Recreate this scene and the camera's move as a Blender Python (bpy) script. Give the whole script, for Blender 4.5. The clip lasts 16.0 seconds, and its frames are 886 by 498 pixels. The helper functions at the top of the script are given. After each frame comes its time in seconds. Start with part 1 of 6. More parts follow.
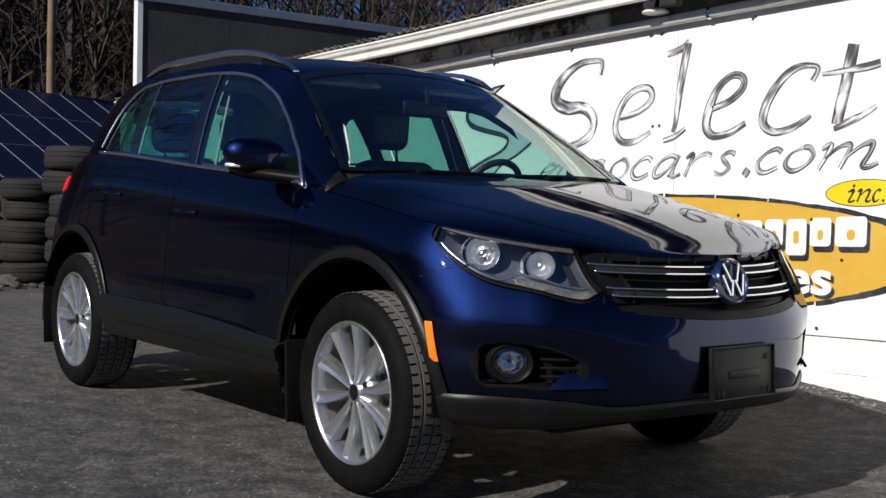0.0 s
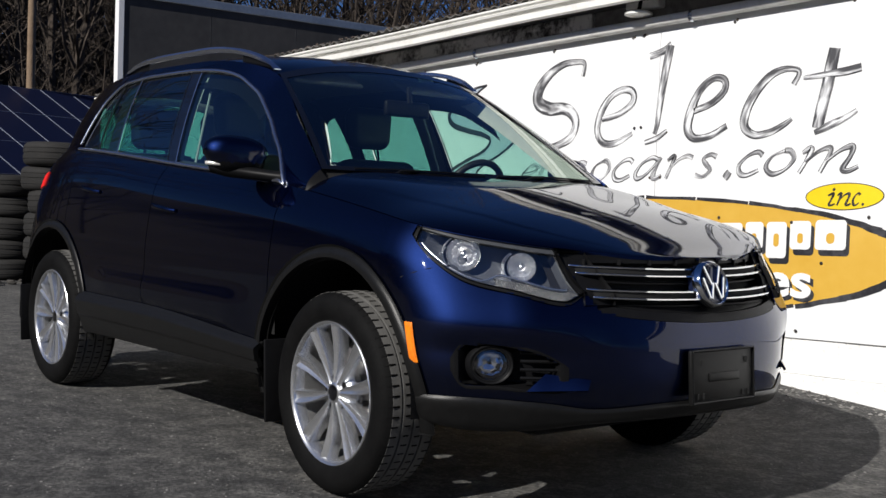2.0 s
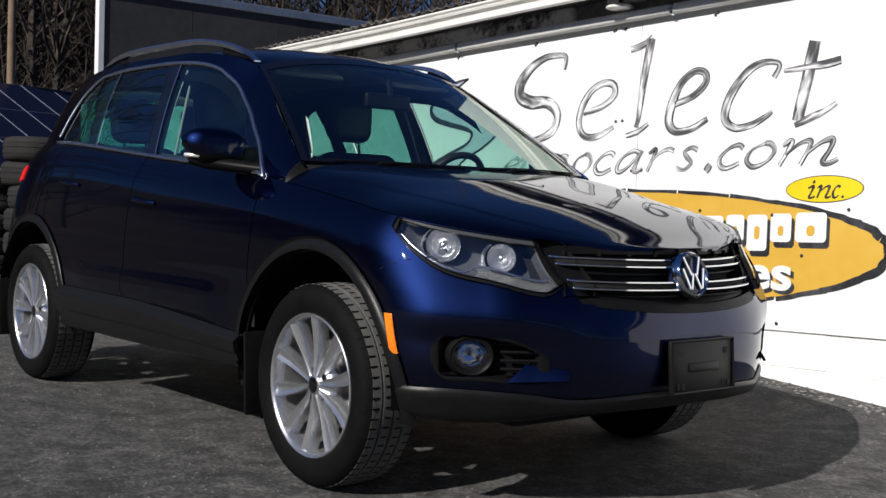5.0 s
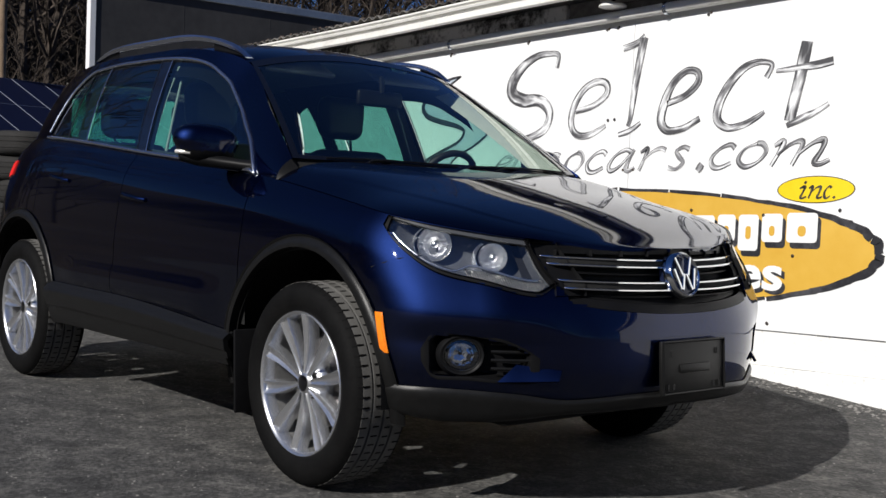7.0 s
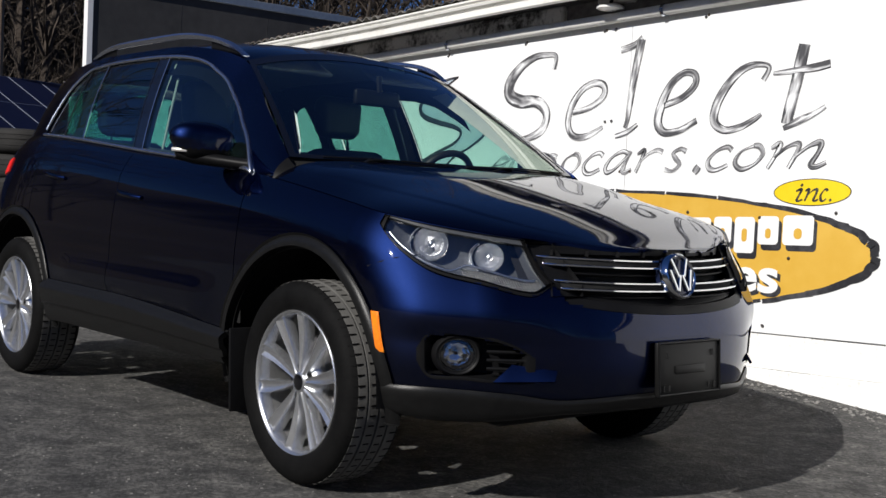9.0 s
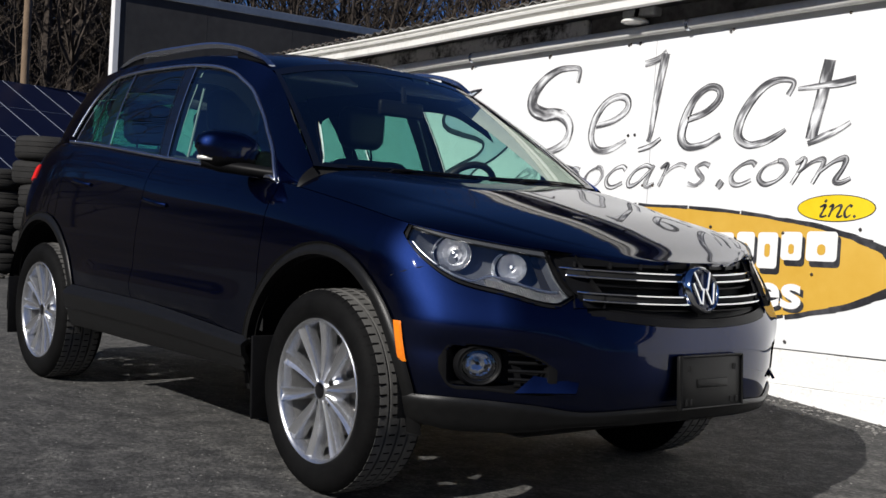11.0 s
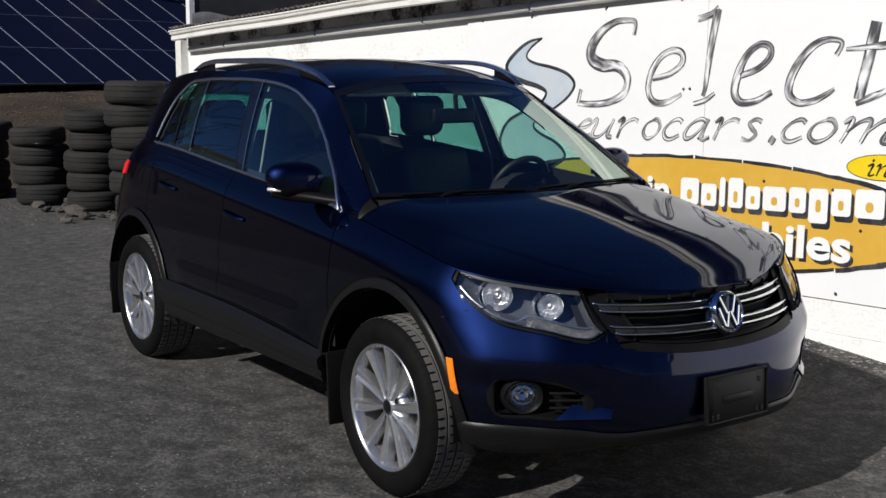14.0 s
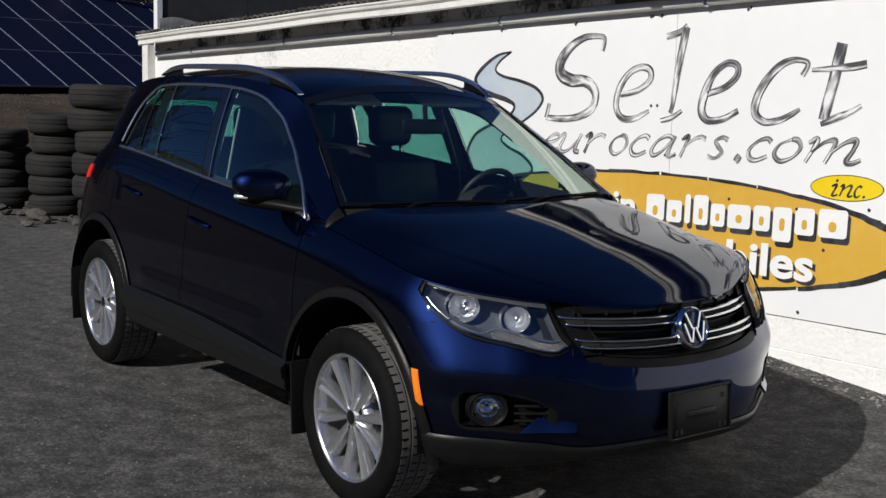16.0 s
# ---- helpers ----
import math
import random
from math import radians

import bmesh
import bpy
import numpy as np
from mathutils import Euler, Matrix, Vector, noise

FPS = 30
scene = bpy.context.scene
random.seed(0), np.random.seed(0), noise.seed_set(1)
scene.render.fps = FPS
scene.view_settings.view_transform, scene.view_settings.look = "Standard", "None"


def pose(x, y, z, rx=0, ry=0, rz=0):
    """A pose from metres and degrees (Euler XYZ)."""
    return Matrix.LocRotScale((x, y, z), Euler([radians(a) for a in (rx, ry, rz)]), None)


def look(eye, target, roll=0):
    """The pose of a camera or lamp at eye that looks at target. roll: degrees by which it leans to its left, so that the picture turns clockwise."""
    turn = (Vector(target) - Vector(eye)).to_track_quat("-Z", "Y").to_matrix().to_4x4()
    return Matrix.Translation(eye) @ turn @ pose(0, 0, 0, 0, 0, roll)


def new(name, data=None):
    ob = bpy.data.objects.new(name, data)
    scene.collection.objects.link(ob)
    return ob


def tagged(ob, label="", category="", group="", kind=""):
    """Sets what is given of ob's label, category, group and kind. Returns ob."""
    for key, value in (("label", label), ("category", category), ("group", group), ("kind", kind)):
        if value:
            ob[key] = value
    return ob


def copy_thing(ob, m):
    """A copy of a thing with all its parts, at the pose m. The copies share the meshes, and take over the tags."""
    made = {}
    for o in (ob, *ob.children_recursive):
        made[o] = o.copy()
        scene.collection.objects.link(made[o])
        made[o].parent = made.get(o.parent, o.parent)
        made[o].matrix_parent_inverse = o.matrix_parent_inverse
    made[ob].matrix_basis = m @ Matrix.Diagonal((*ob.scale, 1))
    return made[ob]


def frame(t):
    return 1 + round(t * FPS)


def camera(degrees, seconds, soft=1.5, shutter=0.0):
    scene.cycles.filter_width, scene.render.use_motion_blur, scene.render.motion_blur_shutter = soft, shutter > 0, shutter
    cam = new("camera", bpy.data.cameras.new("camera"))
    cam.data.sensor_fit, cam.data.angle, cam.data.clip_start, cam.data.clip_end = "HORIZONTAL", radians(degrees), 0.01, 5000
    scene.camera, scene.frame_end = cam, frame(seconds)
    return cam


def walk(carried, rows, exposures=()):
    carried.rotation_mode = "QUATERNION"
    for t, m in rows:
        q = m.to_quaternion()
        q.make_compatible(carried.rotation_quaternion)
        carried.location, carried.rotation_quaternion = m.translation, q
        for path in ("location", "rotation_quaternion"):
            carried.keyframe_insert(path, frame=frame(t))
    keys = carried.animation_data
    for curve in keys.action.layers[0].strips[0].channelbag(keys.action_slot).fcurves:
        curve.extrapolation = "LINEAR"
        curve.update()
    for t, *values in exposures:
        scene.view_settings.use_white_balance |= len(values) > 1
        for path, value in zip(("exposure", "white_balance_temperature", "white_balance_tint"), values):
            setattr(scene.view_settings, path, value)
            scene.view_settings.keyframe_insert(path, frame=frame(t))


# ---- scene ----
cam = camera(42.3, 16.0)
PATH = [
    (0, (3.24, -3.031, 1.001), (1.665, -1.802, 0.92), 1.5),
    (0.5, (3.24, -3.029, 1.004), (1.66, -1.806, 0.914), 1.3),
    (1, (3.239, -3.026, 1.004), (1.67, -1.79, 0.911), 1.6),
    (1.5, (3.235, -3.029, 1.004), (1.675, -1.781, 0.916), 2.0),
    (2, (3.231, -3.022, 1.004), (1.676, -1.767, 0.923), 2.0),
    (2.5, (3.234, -3.018, 1.001), (1.683, -1.757, 0.918), 2.0),
    (3, (3.233, -3.017, 1.0), (1.683, -1.756, 0.918), 1.9),
    (3.5, (3.23, -3.017, 1.001), (1.686, -1.749, 0.923), 2.0),
    (4, (3.231, -3.012, 1.004), (1.69, -1.741, 0.918), 2.0),
    (4.2, (3.233, -3.01, 0.988), (1.694, -1.736, 0.901), 1.8),
    (6.5, (3.228, -3.004, 0.992), (1.699, -1.717, 0.905), 2.3),
    (7, (3.225, -3.001, 0.995), (1.698, -1.712, 0.903), 2.3),
    (7.5, (3.227, -3.003, 0.996), (1.702, -1.712, 0.905), 2.4),
    (8, (3.226, -3.006, 0.987), (1.699, -1.717, 0.897), 2.5),
    (8.5, (3.219, -3.004, 0.995), (1.693, -1.715, 0.901), 2.7),
    (8.7, (3.223, -3.002, 0.989), (1.7, -1.707, 0.9), 2.7),
    (10.8, (3.213, -2.997, 1.0), (1.681, -1.716, 0.899), 2.7),
    (11, (3.222, -3.012, 0.981), (1.676, -1.745, 0.912), 3.4),
    (11.2, (3.211, -3.019, 0.99), (1.661, -1.758, 0.901), 4.4),
    (11.5, (3.146, -3.006, 1.003), (1.603, -1.736, 0.934), 5.0),
    (11.7, (3.112, -2.997, 1.005), (1.584, -1.707, 0.985), 6.4),
    (12, (3.062, -2.962, 1.081), (1.557, -1.65, 0.955), 4.5),
    (12.2, (3.088, -2.976, 1.145), (1.555, -1.701, 0.992), 1.7),
    (12.5, (3.138, -2.997, 1.34), (1.598, -1.757, 1.04), 2.5),
    (12.7, (3.246, -3.055, 1.474), (1.692, -1.823, 1.221), 2.0),
    (13, (3.406, -3.076, 1.569), (1.789, -1.928, 1.312), 2.5),
    (13.2, (3.45, -3.028, 1.592), (1.821, -1.89, 1.365), 0.8),
    (13.5, (3.512, -3.136, 1.6), (1.928, -1.938, 1.364), 0.2),
    (13.7, (3.518, -3.134, 1.616), (1.943, -1.929, 1.354), -0.9),
    (14, (3.574, -3.116, 1.613), (1.955, -1.984, 1.305), 0.3),
    (14.5, (3.583, -3.11, 1.615), (1.982, -1.939, 1.358), 2.0),
    (15, (3.571, -3.124, 1.619), (1.991, -1.926, 1.361), 1.5),
    (15.5, (3.566, -3.122, 1.613), (1.998, -1.91, 1.349), 1.6),
    (16, (3.557, -3.12, 1.606), (1.972, -1.935, 1.32), 1.7),
]
walk(cam, [(t, look(eye, target, roll)) for t, eye, target, roll in PATH], exposures=((0.0, 0.08), (8.5, 0.08), (11.5, 0.0), (14.0, -0.08), (15.0, -0.10), (16.0, -0.20)))


# ---- light ----
SUN_FROM = Vector((0.16, -1.0, 0.70)).normalized()
sun = new("sun", bpy.data.lights.new("sun", "SUN"))
sun.data.energy, sun.data.angle, sun.data.color = 5.0, radians(0.55), (1.0, 0.965, 0.915)
sun.rotation_mode = "QUATERNION"
sun.rotation_quaternion = SUN_FROM.to_track_quat("Z", "Y")
sun.location = (0, -8, 12)
world = bpy.data.worlds.new("winter_sky")
scene.world = world
world.use_nodes = True
wn = world.node_tree.nodes
sky = wn.new("ShaderNodeTexSky")
sky.sky_type, sky.sun_disc = "NISHITA", False
sky.sun_elevation = math.asin(SUN_FROM.z)
sky.sun_rotation = math.atan2(SUN_FROM.x, SUN_FROM.y)
sky.altitude = 1200
sky.air_density, sky.dust_density, sky.ozone_density = 1.0, 0.0, 5.0
wn["Background"].inputs["Strength"].default_value = 0.062
deepen = wn.new("ShaderNodeMix")
deepen.data_type, deepen.blend_type = "RGBA", "MULTIPLY"
deepen.inputs["Factor"].default_value = 1.0
deepen.inputs["B"].default_value = (0.38, 0.53, 0.80, 1)      # clear, dry winter blue
world.node_tree.links.new(sky.outputs["Color"], deepen.inputs["A"])
world.node_tree.links.new(deepen.outputs["Result"], wn["Background"].inputs["Color"])


# ---- materials ----
def material(name, color, rough=0.6, metal=0.0, color2=None, scale=8.0, detail=4.0, bump=0.0, bump_scale=60.0,
             coat=0.0, coat_rough=0.03, spec=0.5, vary=0.0, contrast=(0.35, 0.65), transmission=0.0, rough2=None, fine=0.4):
    """A Principled surface with two scales of noise in its colour, a fine relief, and a shift by object."""
    m = bpy.data.materials.new(name)
    m.use_nodes = True
    nt = m.node_tree
    p = nt.nodes["Principled BSDF"]
    p.inputs["Roughness"].default_value = rough
    p.inputs["Metallic"].default_value = metal
    p.inputs["Specular IOR Level"].default_value = spec
    p.inputs["Coat Weight"].default_value = coat
    p.inputs["Coat Roughness"].default_value = coat_rough
    p.inputs["Transmission Weight"].default_value = transmission
    p.inputs["Base Color"].default_value = (*color, 1)
    tc = nt.nodes.new("ShaderNodeTexCoord")
    out = None
    if color2 is not None:
        n1 = nt.nodes.new("ShaderNodeTexNoise")
        n1.inputs["Scale"].default_value, n1.inputs["Detail"].default_value = scale, detail
        n2 = nt.nodes.new("ShaderNodeTexNoise")
        n2.inputs["Scale"].default_value, n2.inputs["Detail"].default_value = scale * 9.7, 3
        nt.links.new(tc.outputs["Object"], n1.inputs["Vector"])
        nt.links.new(tc.outputs["Object"], n2.inputs["Vector"])
        mx = nt.nodes.new("ShaderNodeMath")
        mx.operation = "MULTIPLY_ADD"
        mx.inputs[1].default_value = fine
        nt.links.new(n2.outputs["Fac"], mx.inputs[0])
        sc = nt.nodes.new("ShaderNodeMath")
        sc.operation, sc.inputs[1].default_value = "MULTIPLY", 1 - fine
        nt.links.new(n1.outputs["Fac"], sc.inputs[0])
        nt.links.new(sc.outputs[0], mx.inputs[2])
        ramp = nt.nodes.new("ShaderNodeValToRGB")
        ramp.color_ramp.elements[0].position, ramp.color_ramp.elements[1].position = contrast
        ramp.color_ramp.elements[0].color, ramp.color_ramp.elements[1].color = (*color, 1), (*color2, 1)
        nt.links.new(mx.outputs[0], ramp.inputs[0])
        out = ramp.outputs[0]
        if rough2 is not None:
            mr = nt.nodes.new("ShaderNodeMapRange")
            mr.inputs["To Min"].default_value, mr.inputs["To Max"].default_value = rough, rough2
            nt.links.new(n1.outputs["Fac"], mr.inputs["Value"])
            nt.links.new(mr.outputs[0], p.inputs["Roughness"])
        if vary:
            oi = nt.nodes.new("ShaderNodeObjectInfo")
            hv = nt.nodes.new("ShaderNodeHueSaturation")
            vr = nt.nodes.new("ShaderNodeMapRange")
            vr.inputs["To Min"].default_value, vr.inputs["To Max"].default_value = 1 - vary, 1 + vary
            nt.links.new(oi.outputs["Random"], vr.inputs["Value"])
            nt.links.new(vr.outputs[0], hv.inputs["Value"])
            nt.links.new(out, hv.inputs["Color"])
            out = hv.outputs[0]
        nt.links.new(out, p.inputs["Base Color"])
    if bump:
        b = nt.nodes.new("ShaderNodeBump")
        nb = nt.nodes.new("ShaderNodeTexNoise")
        nb.inputs["Scale"].default_value, nb.inputs["Detail"].default_value = bump_scale, 5
        nt.links.new(tc.outputs["Object"], nb.inputs["Vector"])
        nt.links.new(nb.outputs["Fac"], b.inputs["Height"])
        b.inputs["Strength"].default_value, b.inputs["Distance"].default_value = bump, 0.02
        nt.links.new(b.outputs[0], p.inputs["Normal"])
    return m


def glass(name, tint, gloss=1.0):
    """Thin glass: what is behind shows through the tint, and the surface mirrors more the flatter it is looked at."""
    m = bpy.data.materials.new(name)
    m.use_nodes = True
    nt = m.node_tree
    nt.nodes.remove(nt.nodes["Principled BSDF"])
    tr, gl, mix, lw, pw, ma = (nt.nodes.new(k) for k in ("ShaderNodeBsdfTransparent", "ShaderNodeBsdfGlossy", "ShaderNodeMixShader", "ShaderNodeLayerWeight", "ShaderNodeMath", "ShaderNodeMath"))
    tr.inputs["Color"].default_value = (*tint, 1)
    gl.inputs["Roughness"].default_value = 0.0
    gl.inputs["Color"].default_value = (gloss, gloss, gloss, 1)
    lw.inputs["Blend"].default_value = 0.5
    pw.operation, pw.inputs[1].default_value = "POWER", 4.5
    ma.operation, ma.inputs[1].default_value, ma.inputs[2].default_value = "MULTIPLY_ADD", 0.86, 0.14
    nt.links.new(lw.outputs["Facing"], pw.inputs[0])
    nt.links.new(pw.outputs[0], ma.inputs[0])
    nt.links.new(ma.outputs[0], mix.inputs[0])
    nt.links.new(tr.outputs[0], mix.inputs[1])
    nt.links.new(gl.outputs[0], mix.inputs[2])
    nt.links.new(mix.outputs[0], nt.nodes["Material Output"].inputs["Surface"])
    return m


def car_paint(name, flake, rough):
    """Pearl paint: a soft tinted sheen of flakes under a clear coat."""
    m = bpy.data.materials.new(name)
    m.use_nodes = True
    nt = m.node_tree
    nt.nodes.remove(nt.nodes["Principled BSDF"])
    sheen, coat, mix, fr, deep, add = (nt.nodes.new(k) for k in ("ShaderNodeBsdfGlossy", "ShaderNodeBsdfGlossy", "ShaderNodeMixShader", "ShaderNodeFresnel", "ShaderNodeBsdfDiffuse", "ShaderNodeAddShader"))
    sheen.distribution = "BECKMANN"
    sheen.inputs["Roughness"].default_value = rough
    tc, n1, ramp = (nt.nodes.new(k) for k in ("ShaderNodeTexCoord", "ShaderNodeTexNoise", "ShaderNodeValToRGB"))
    n1.inputs["Scale"].default_value, n1.inputs["Detail"].default_value = 1100, 2
    ramp.color_ramp.elements[0].position, ramp.color_ramp.elements[1].position = 0.3, 0.7
    ramp.color_ramp.elements[0].color = (*[c * 0.75 for c in flake], 1)
    ramp.color_ramp.elements[1].color = (*[c * 1.25 for c in flake], 1)
    nt.links.new(tc.outputs["Object"], n1.inputs["Vector"])
    nt.links.new(n1.outputs["Fac"], ramp.inputs[0])
    nt.links.new(ramp.outputs[0], sheen.inputs["Color"])
    deep.inputs["Color"].default_value = (0.0002, 0.0003, 0.0010, 1)
    coat.inputs["Roughness"].default_value = 0.03
    coat.inputs["Color"].default_value = (1, 1, 1, 1)
    fr.inputs["IOR"].default_value = 1.42
    nt.links.new(sheen.outputs[0], add.inputs[0])
    nt.links.new(deep.outputs[0], add.inputs[1])
    nt.links.new(fr.outputs[0], mix.inputs[0])
    nt.links.new(add.outputs[0], mix.inputs[1])
    nt.links.new(coat.outputs[0], mix.inputs[2])
    nt.links.new(mix.outputs[0], nt.nodes["Material Output"].inputs["Surface"])
    return m


PAINT = car_paint("navy_pearl_paint", (0.0040, 0.0096, 0.045), 0.49)
CLADDING = material("grained_black_plastic", (0.0055, 0.0055, 0.0055), 0.36, 0, (0.0085, 0.0085, 0.0085), 40, bump=0.06, bump_scale=900, spec=0.22)
BLACK = material("satin_black_plastic", (0.005, 0.005, 0.0055), 0.45, 0, (0.007, 0.007, 0.0075), 30, spec=0.12)
GLOSS_BLACK = material("gloss_black", (0.004, 0.004, 0.005), 0.08, 0, coat=0.5)
GAP = material("panel_gap_shadowed_seal", (0.003, 0.003, 0.003), 0.9)
CHROME = material("bright_chrome", (0.78, 0.79, 0.80), 0.07, 1.0)
SATIN = material("satin_anodised_aluminium", (0.60, 0.64, 0.72), 0.27, 1.0, (0.66, 0.70, 0.78), 50)
ALLOY = material("silver_alloy_lacquer", (0.62, 0.63, 0.65), 0.27, 0.9, (0.68, 0.69, 0.71), 25, coat=0.5, coat_rough=0.08)
RUBBER = material("tyre_rubber", (0.0032, 0.0032, 0.0034), 0.7, 0, (0.006, 0.006, 0.006), 12, bump=0.1, bump_scale=200, spec=0.08)
# Tread grey is raised to stand for the light falling on it.
TREAD = material("worn_lit_tread_rubber", (0.085, 0.083, 0.079), 0.85, 0, (0.125, 0.122, 0.116), 20, bump=0.1, bump_scale=200, spec=0.3)
OLD_RUBBER = material("weathered_tyre_rubber", (0.0048, 0.0045, 0.0042), 0.85, 0, (0.0145, 0.0133, 0.0122), 5, vary=0.25, bump=0.2, bump_scale=90)
STEEL = material("brake_disc_steel", (0.30, 0.29, 0.28), 0.35, 1.0, (0.20, 0.18, 0.17), 30)
AMBER = material("amber_reflector", (0.85, 0.19, 0.01), 0.15, 0, (0.95, 0.26, 0.015), 60, coat=0.6)
RED = material("red_lamp_lens", (0.80, 0.014, 0.012), 0.40, 0, (0.85, 0.02, 0.016), 60, coat=0.15)
INTERIOR = material("charcoal_cabin_trim", (0.008, 0.008, 0.0085), 0.7, 0, (0.012, 0.012, 0.0125), 30, bump=0.1, bump_scale=400)
SEAT = material("black_leatherette", (0.0035, 0.0035, 0.004), 0.55, 0, (0.005, 0.005, 0.0055), 20, bump=0.1, bump_scale=300)
HEADLINER = material("grey_headliner", (0.20, 0.20, 0.19), 0.9, 0, (0.24, 0.24, 0.23), 40)
BOWL = material("brushed_mirror_reflector", (0.96, 0.96, 0.97), 0.28, 1.0)
# Darker copy of the alloy: the shade behind the spokes is in its colour.
DARK_ALLOY = material("shaded_inner_rim", (0.16, 0.16, 0.16), 0.5, 0.6, (0.26, 0.26, 0.255), 25)
REFLECTOR = material("mirror_reflector", (0.94, 0.94, 0.95), 0.07, 1.0)
LAMP_GREY = material("lamp_housing_grey", (0.115, 0.122, 0.135), 0.32, 0.45, (0.135, 0.143, 0.158), 60)
WIND_GLASS = glass("green_tinted_glass", (0.77, 0.93, 0.86))
SIDE_GLASS = glass("green_side_glass", (0.52, 0.83, 0.73))
DARK_GLASS = glass("privacy_glass", (0.11, 0.34, 0.30))
CLEAR = glass("clear_lens", (0.93, 0.95, 0.96))

# ---- building helpers ----
def part(name, bm, mat, parent, label="", smooth=35):
    """Links a bmesh as one mesh object under a thing or a part; sharp where faces meet by more than the angle."""
    me = bpy.data.meshes.new(name)
    bm.normal_update()
    bm.to_mesh(me)
    bm.free()
    me.materials.append(mat)
    if smooth:
        me.shade_smooth()
        me.set_sharp_from_angle(angle=radians(smooth))
    ob = new(name, me)
    ob.parent = parent
    return tagged(ob, label)


def raw(name, verts, faces, mat, parent=None, label="", smooth=35):
    """As part(), from plain lists."""
    me = bpy.data.meshes.new(name)
    me.from_pydata([tuple(v) for v in verts], [], [tuple(f) for f in faces])
    me.materials.append(mat)
    if smooth:
        me.shade_smooth()
        me.set_sharp_from_angle(angle=radians(smooth))
    ob = new(name, me)
    ob.parent = parent
    return tagged(ob, label)


def thing(name, label, category, at=(0, 0, 0), group="", kind=""):
    ob = new(name)
    ob.location = at
    ob.empty_display_size = 0.1
    return tagged(ob, label, category, group, kind)


def curve(*pts):
    """A smooth line through few points: y by x (Hermite, clamped at the ends)."""
    xs, ys = np.array(sorted(pts), float).T
    d = np.diff(ys) / np.diff(xs)
    m = np.r_[d[0], (d[:-1] + d[1:]) / 2, d[-1]]
    m[1:-1][d[:-1] * d[1:] <= 0] = 0

    def f(x):
        x = min(max(x, xs[0]), xs[-1])
        i = min(max(int(np.searchsorted(xs, x)) - 1, 0), len(xs) - 2)
        h = xs[i + 1] - xs[i]
        t = (x - xs[i]) / h
        return float((2 * t**3 - 3 * t**2 + 1) * ys[i] + (t**3 - 2 * t**2 + t) * h * m[i] + (3 * t**2 - 2 * t**3) * ys[i + 1] + (t**3 - t**2) * h * m[i + 1])
    return f


def smooth01(x, a, b):
    t = min(max((x - a) / (b - a), 0.0), 1.0)
    return t * t * (3 - 2 * t)


def grid(fn, us, vs, keep=None, flip=False, rim=0.0):
    """A sheet of quads over fn(u, v) -> (x, y, z). keep(centre): which faces stay. rim: depth by which open edges turn inwards."""
    bm = bmesh.new()
    vv = [[bm.verts.new(fn(u, v)) for v in vs] for u in us]
    for i in range(len(us) - 1):
        for j in range(len(vs) - 1):
            q = [vv[i][j], vv[i + 1][j], vv[i + 1][j + 1], vv[i][j + 1]]
            if keep is not None and not keep(sum((p.co for p in q), Vector()) / 4):
                continue
            bm.faces.new(q[::-1] if flip else q)
    bmesh.ops.remove_doubles(bm, verts=bm.verts[:], dist=1e-5)
    loose = [v for v in bm.verts if not v.link_faces]
    bmesh.ops.delete(bm, geom=loose, context="VERTS")
    bm.normal_update()
    if rim:
        turn_in(bm, rim)
    return bm


def turn_in(bm, depth):
    bm.normal_update()
    edges = [e for e in bm.edges if e.is_boundary]
    normals = {v: v.normal.copy() for e in edges for v in e.verts}
    got = bmesh.ops.extrude_edge_only(bm, edges=edges)
    olds = list(normals)
    for v in (g for g in got["geom"] if isinstance(g, bmesh.types.BMVert)):
        near = min((e.other_vert(v) for e in v.link_edges if e.other_vert(v) in normals), key=lambda o: (o.co - v.co).length, default=None)
        if near is not None:
            v.co -= normals[near] * depth
    return bm


def box(size, at=(0, 0, 0), bevel=0.0, seg=2, turn=None, bm=None):
    bm = bm or bmesh.new()
    m = Matrix.Translation(at) @ (turn.to_4x4() if turn else Matrix()) @ Matrix.Diagonal((*size, 1))
    got = bmesh.ops.create_cube(bm, size=1, matrix=m)
    if bevel:
        es = {e for v in got["verts"] for e in v.link_edges}
        bmesh.ops.bevel(bm, geom=list(es), offset=bevel, segments=seg, profile=0.5, affect="EDGES")
    return bm


def tube(points, radius, sides=8, bm=None, cap=True):
    """A round bar along points; radius: a number or one for each point."""
    bm = bm or bmesh.new()
    pts = [Vector(p) for p in points]
    rs = radius if isinstance(radius, (list, tuple)) else [radius] * len(pts)
    rings, up = [], None
    for i, p in enumerate(pts):
        d = (pts[min(i + 1, len(pts) - 1)] - pts[max(i - 1, 0)]).normalized()
        ref = Vector((0, 0, 1)) if abs(d.z) < 0.9 else Vector((1, 0, 0))
        a = d.cross(ref).normalized() if up is None else (up - d * up.dot(d)).normalized()
        up = a
        b = d.cross(a)
        rings.append([bm.verts.new(p + rs[i] * (math.cos(k * math.tau / sides) * a + math.sin(k * math.tau / sides) * b)) for k in range(sides)])
    for r, s in zip(rings, rings[1:]):
        for k in range(sides):
            bm.faces.new((r[k], r[(k + 1) % sides], s[(k + 1) % sides], s[k]))
    if cap:
        bm.faces.new(rings[0][::-1])
        bm.faces.new(rings[-1])
    return bm


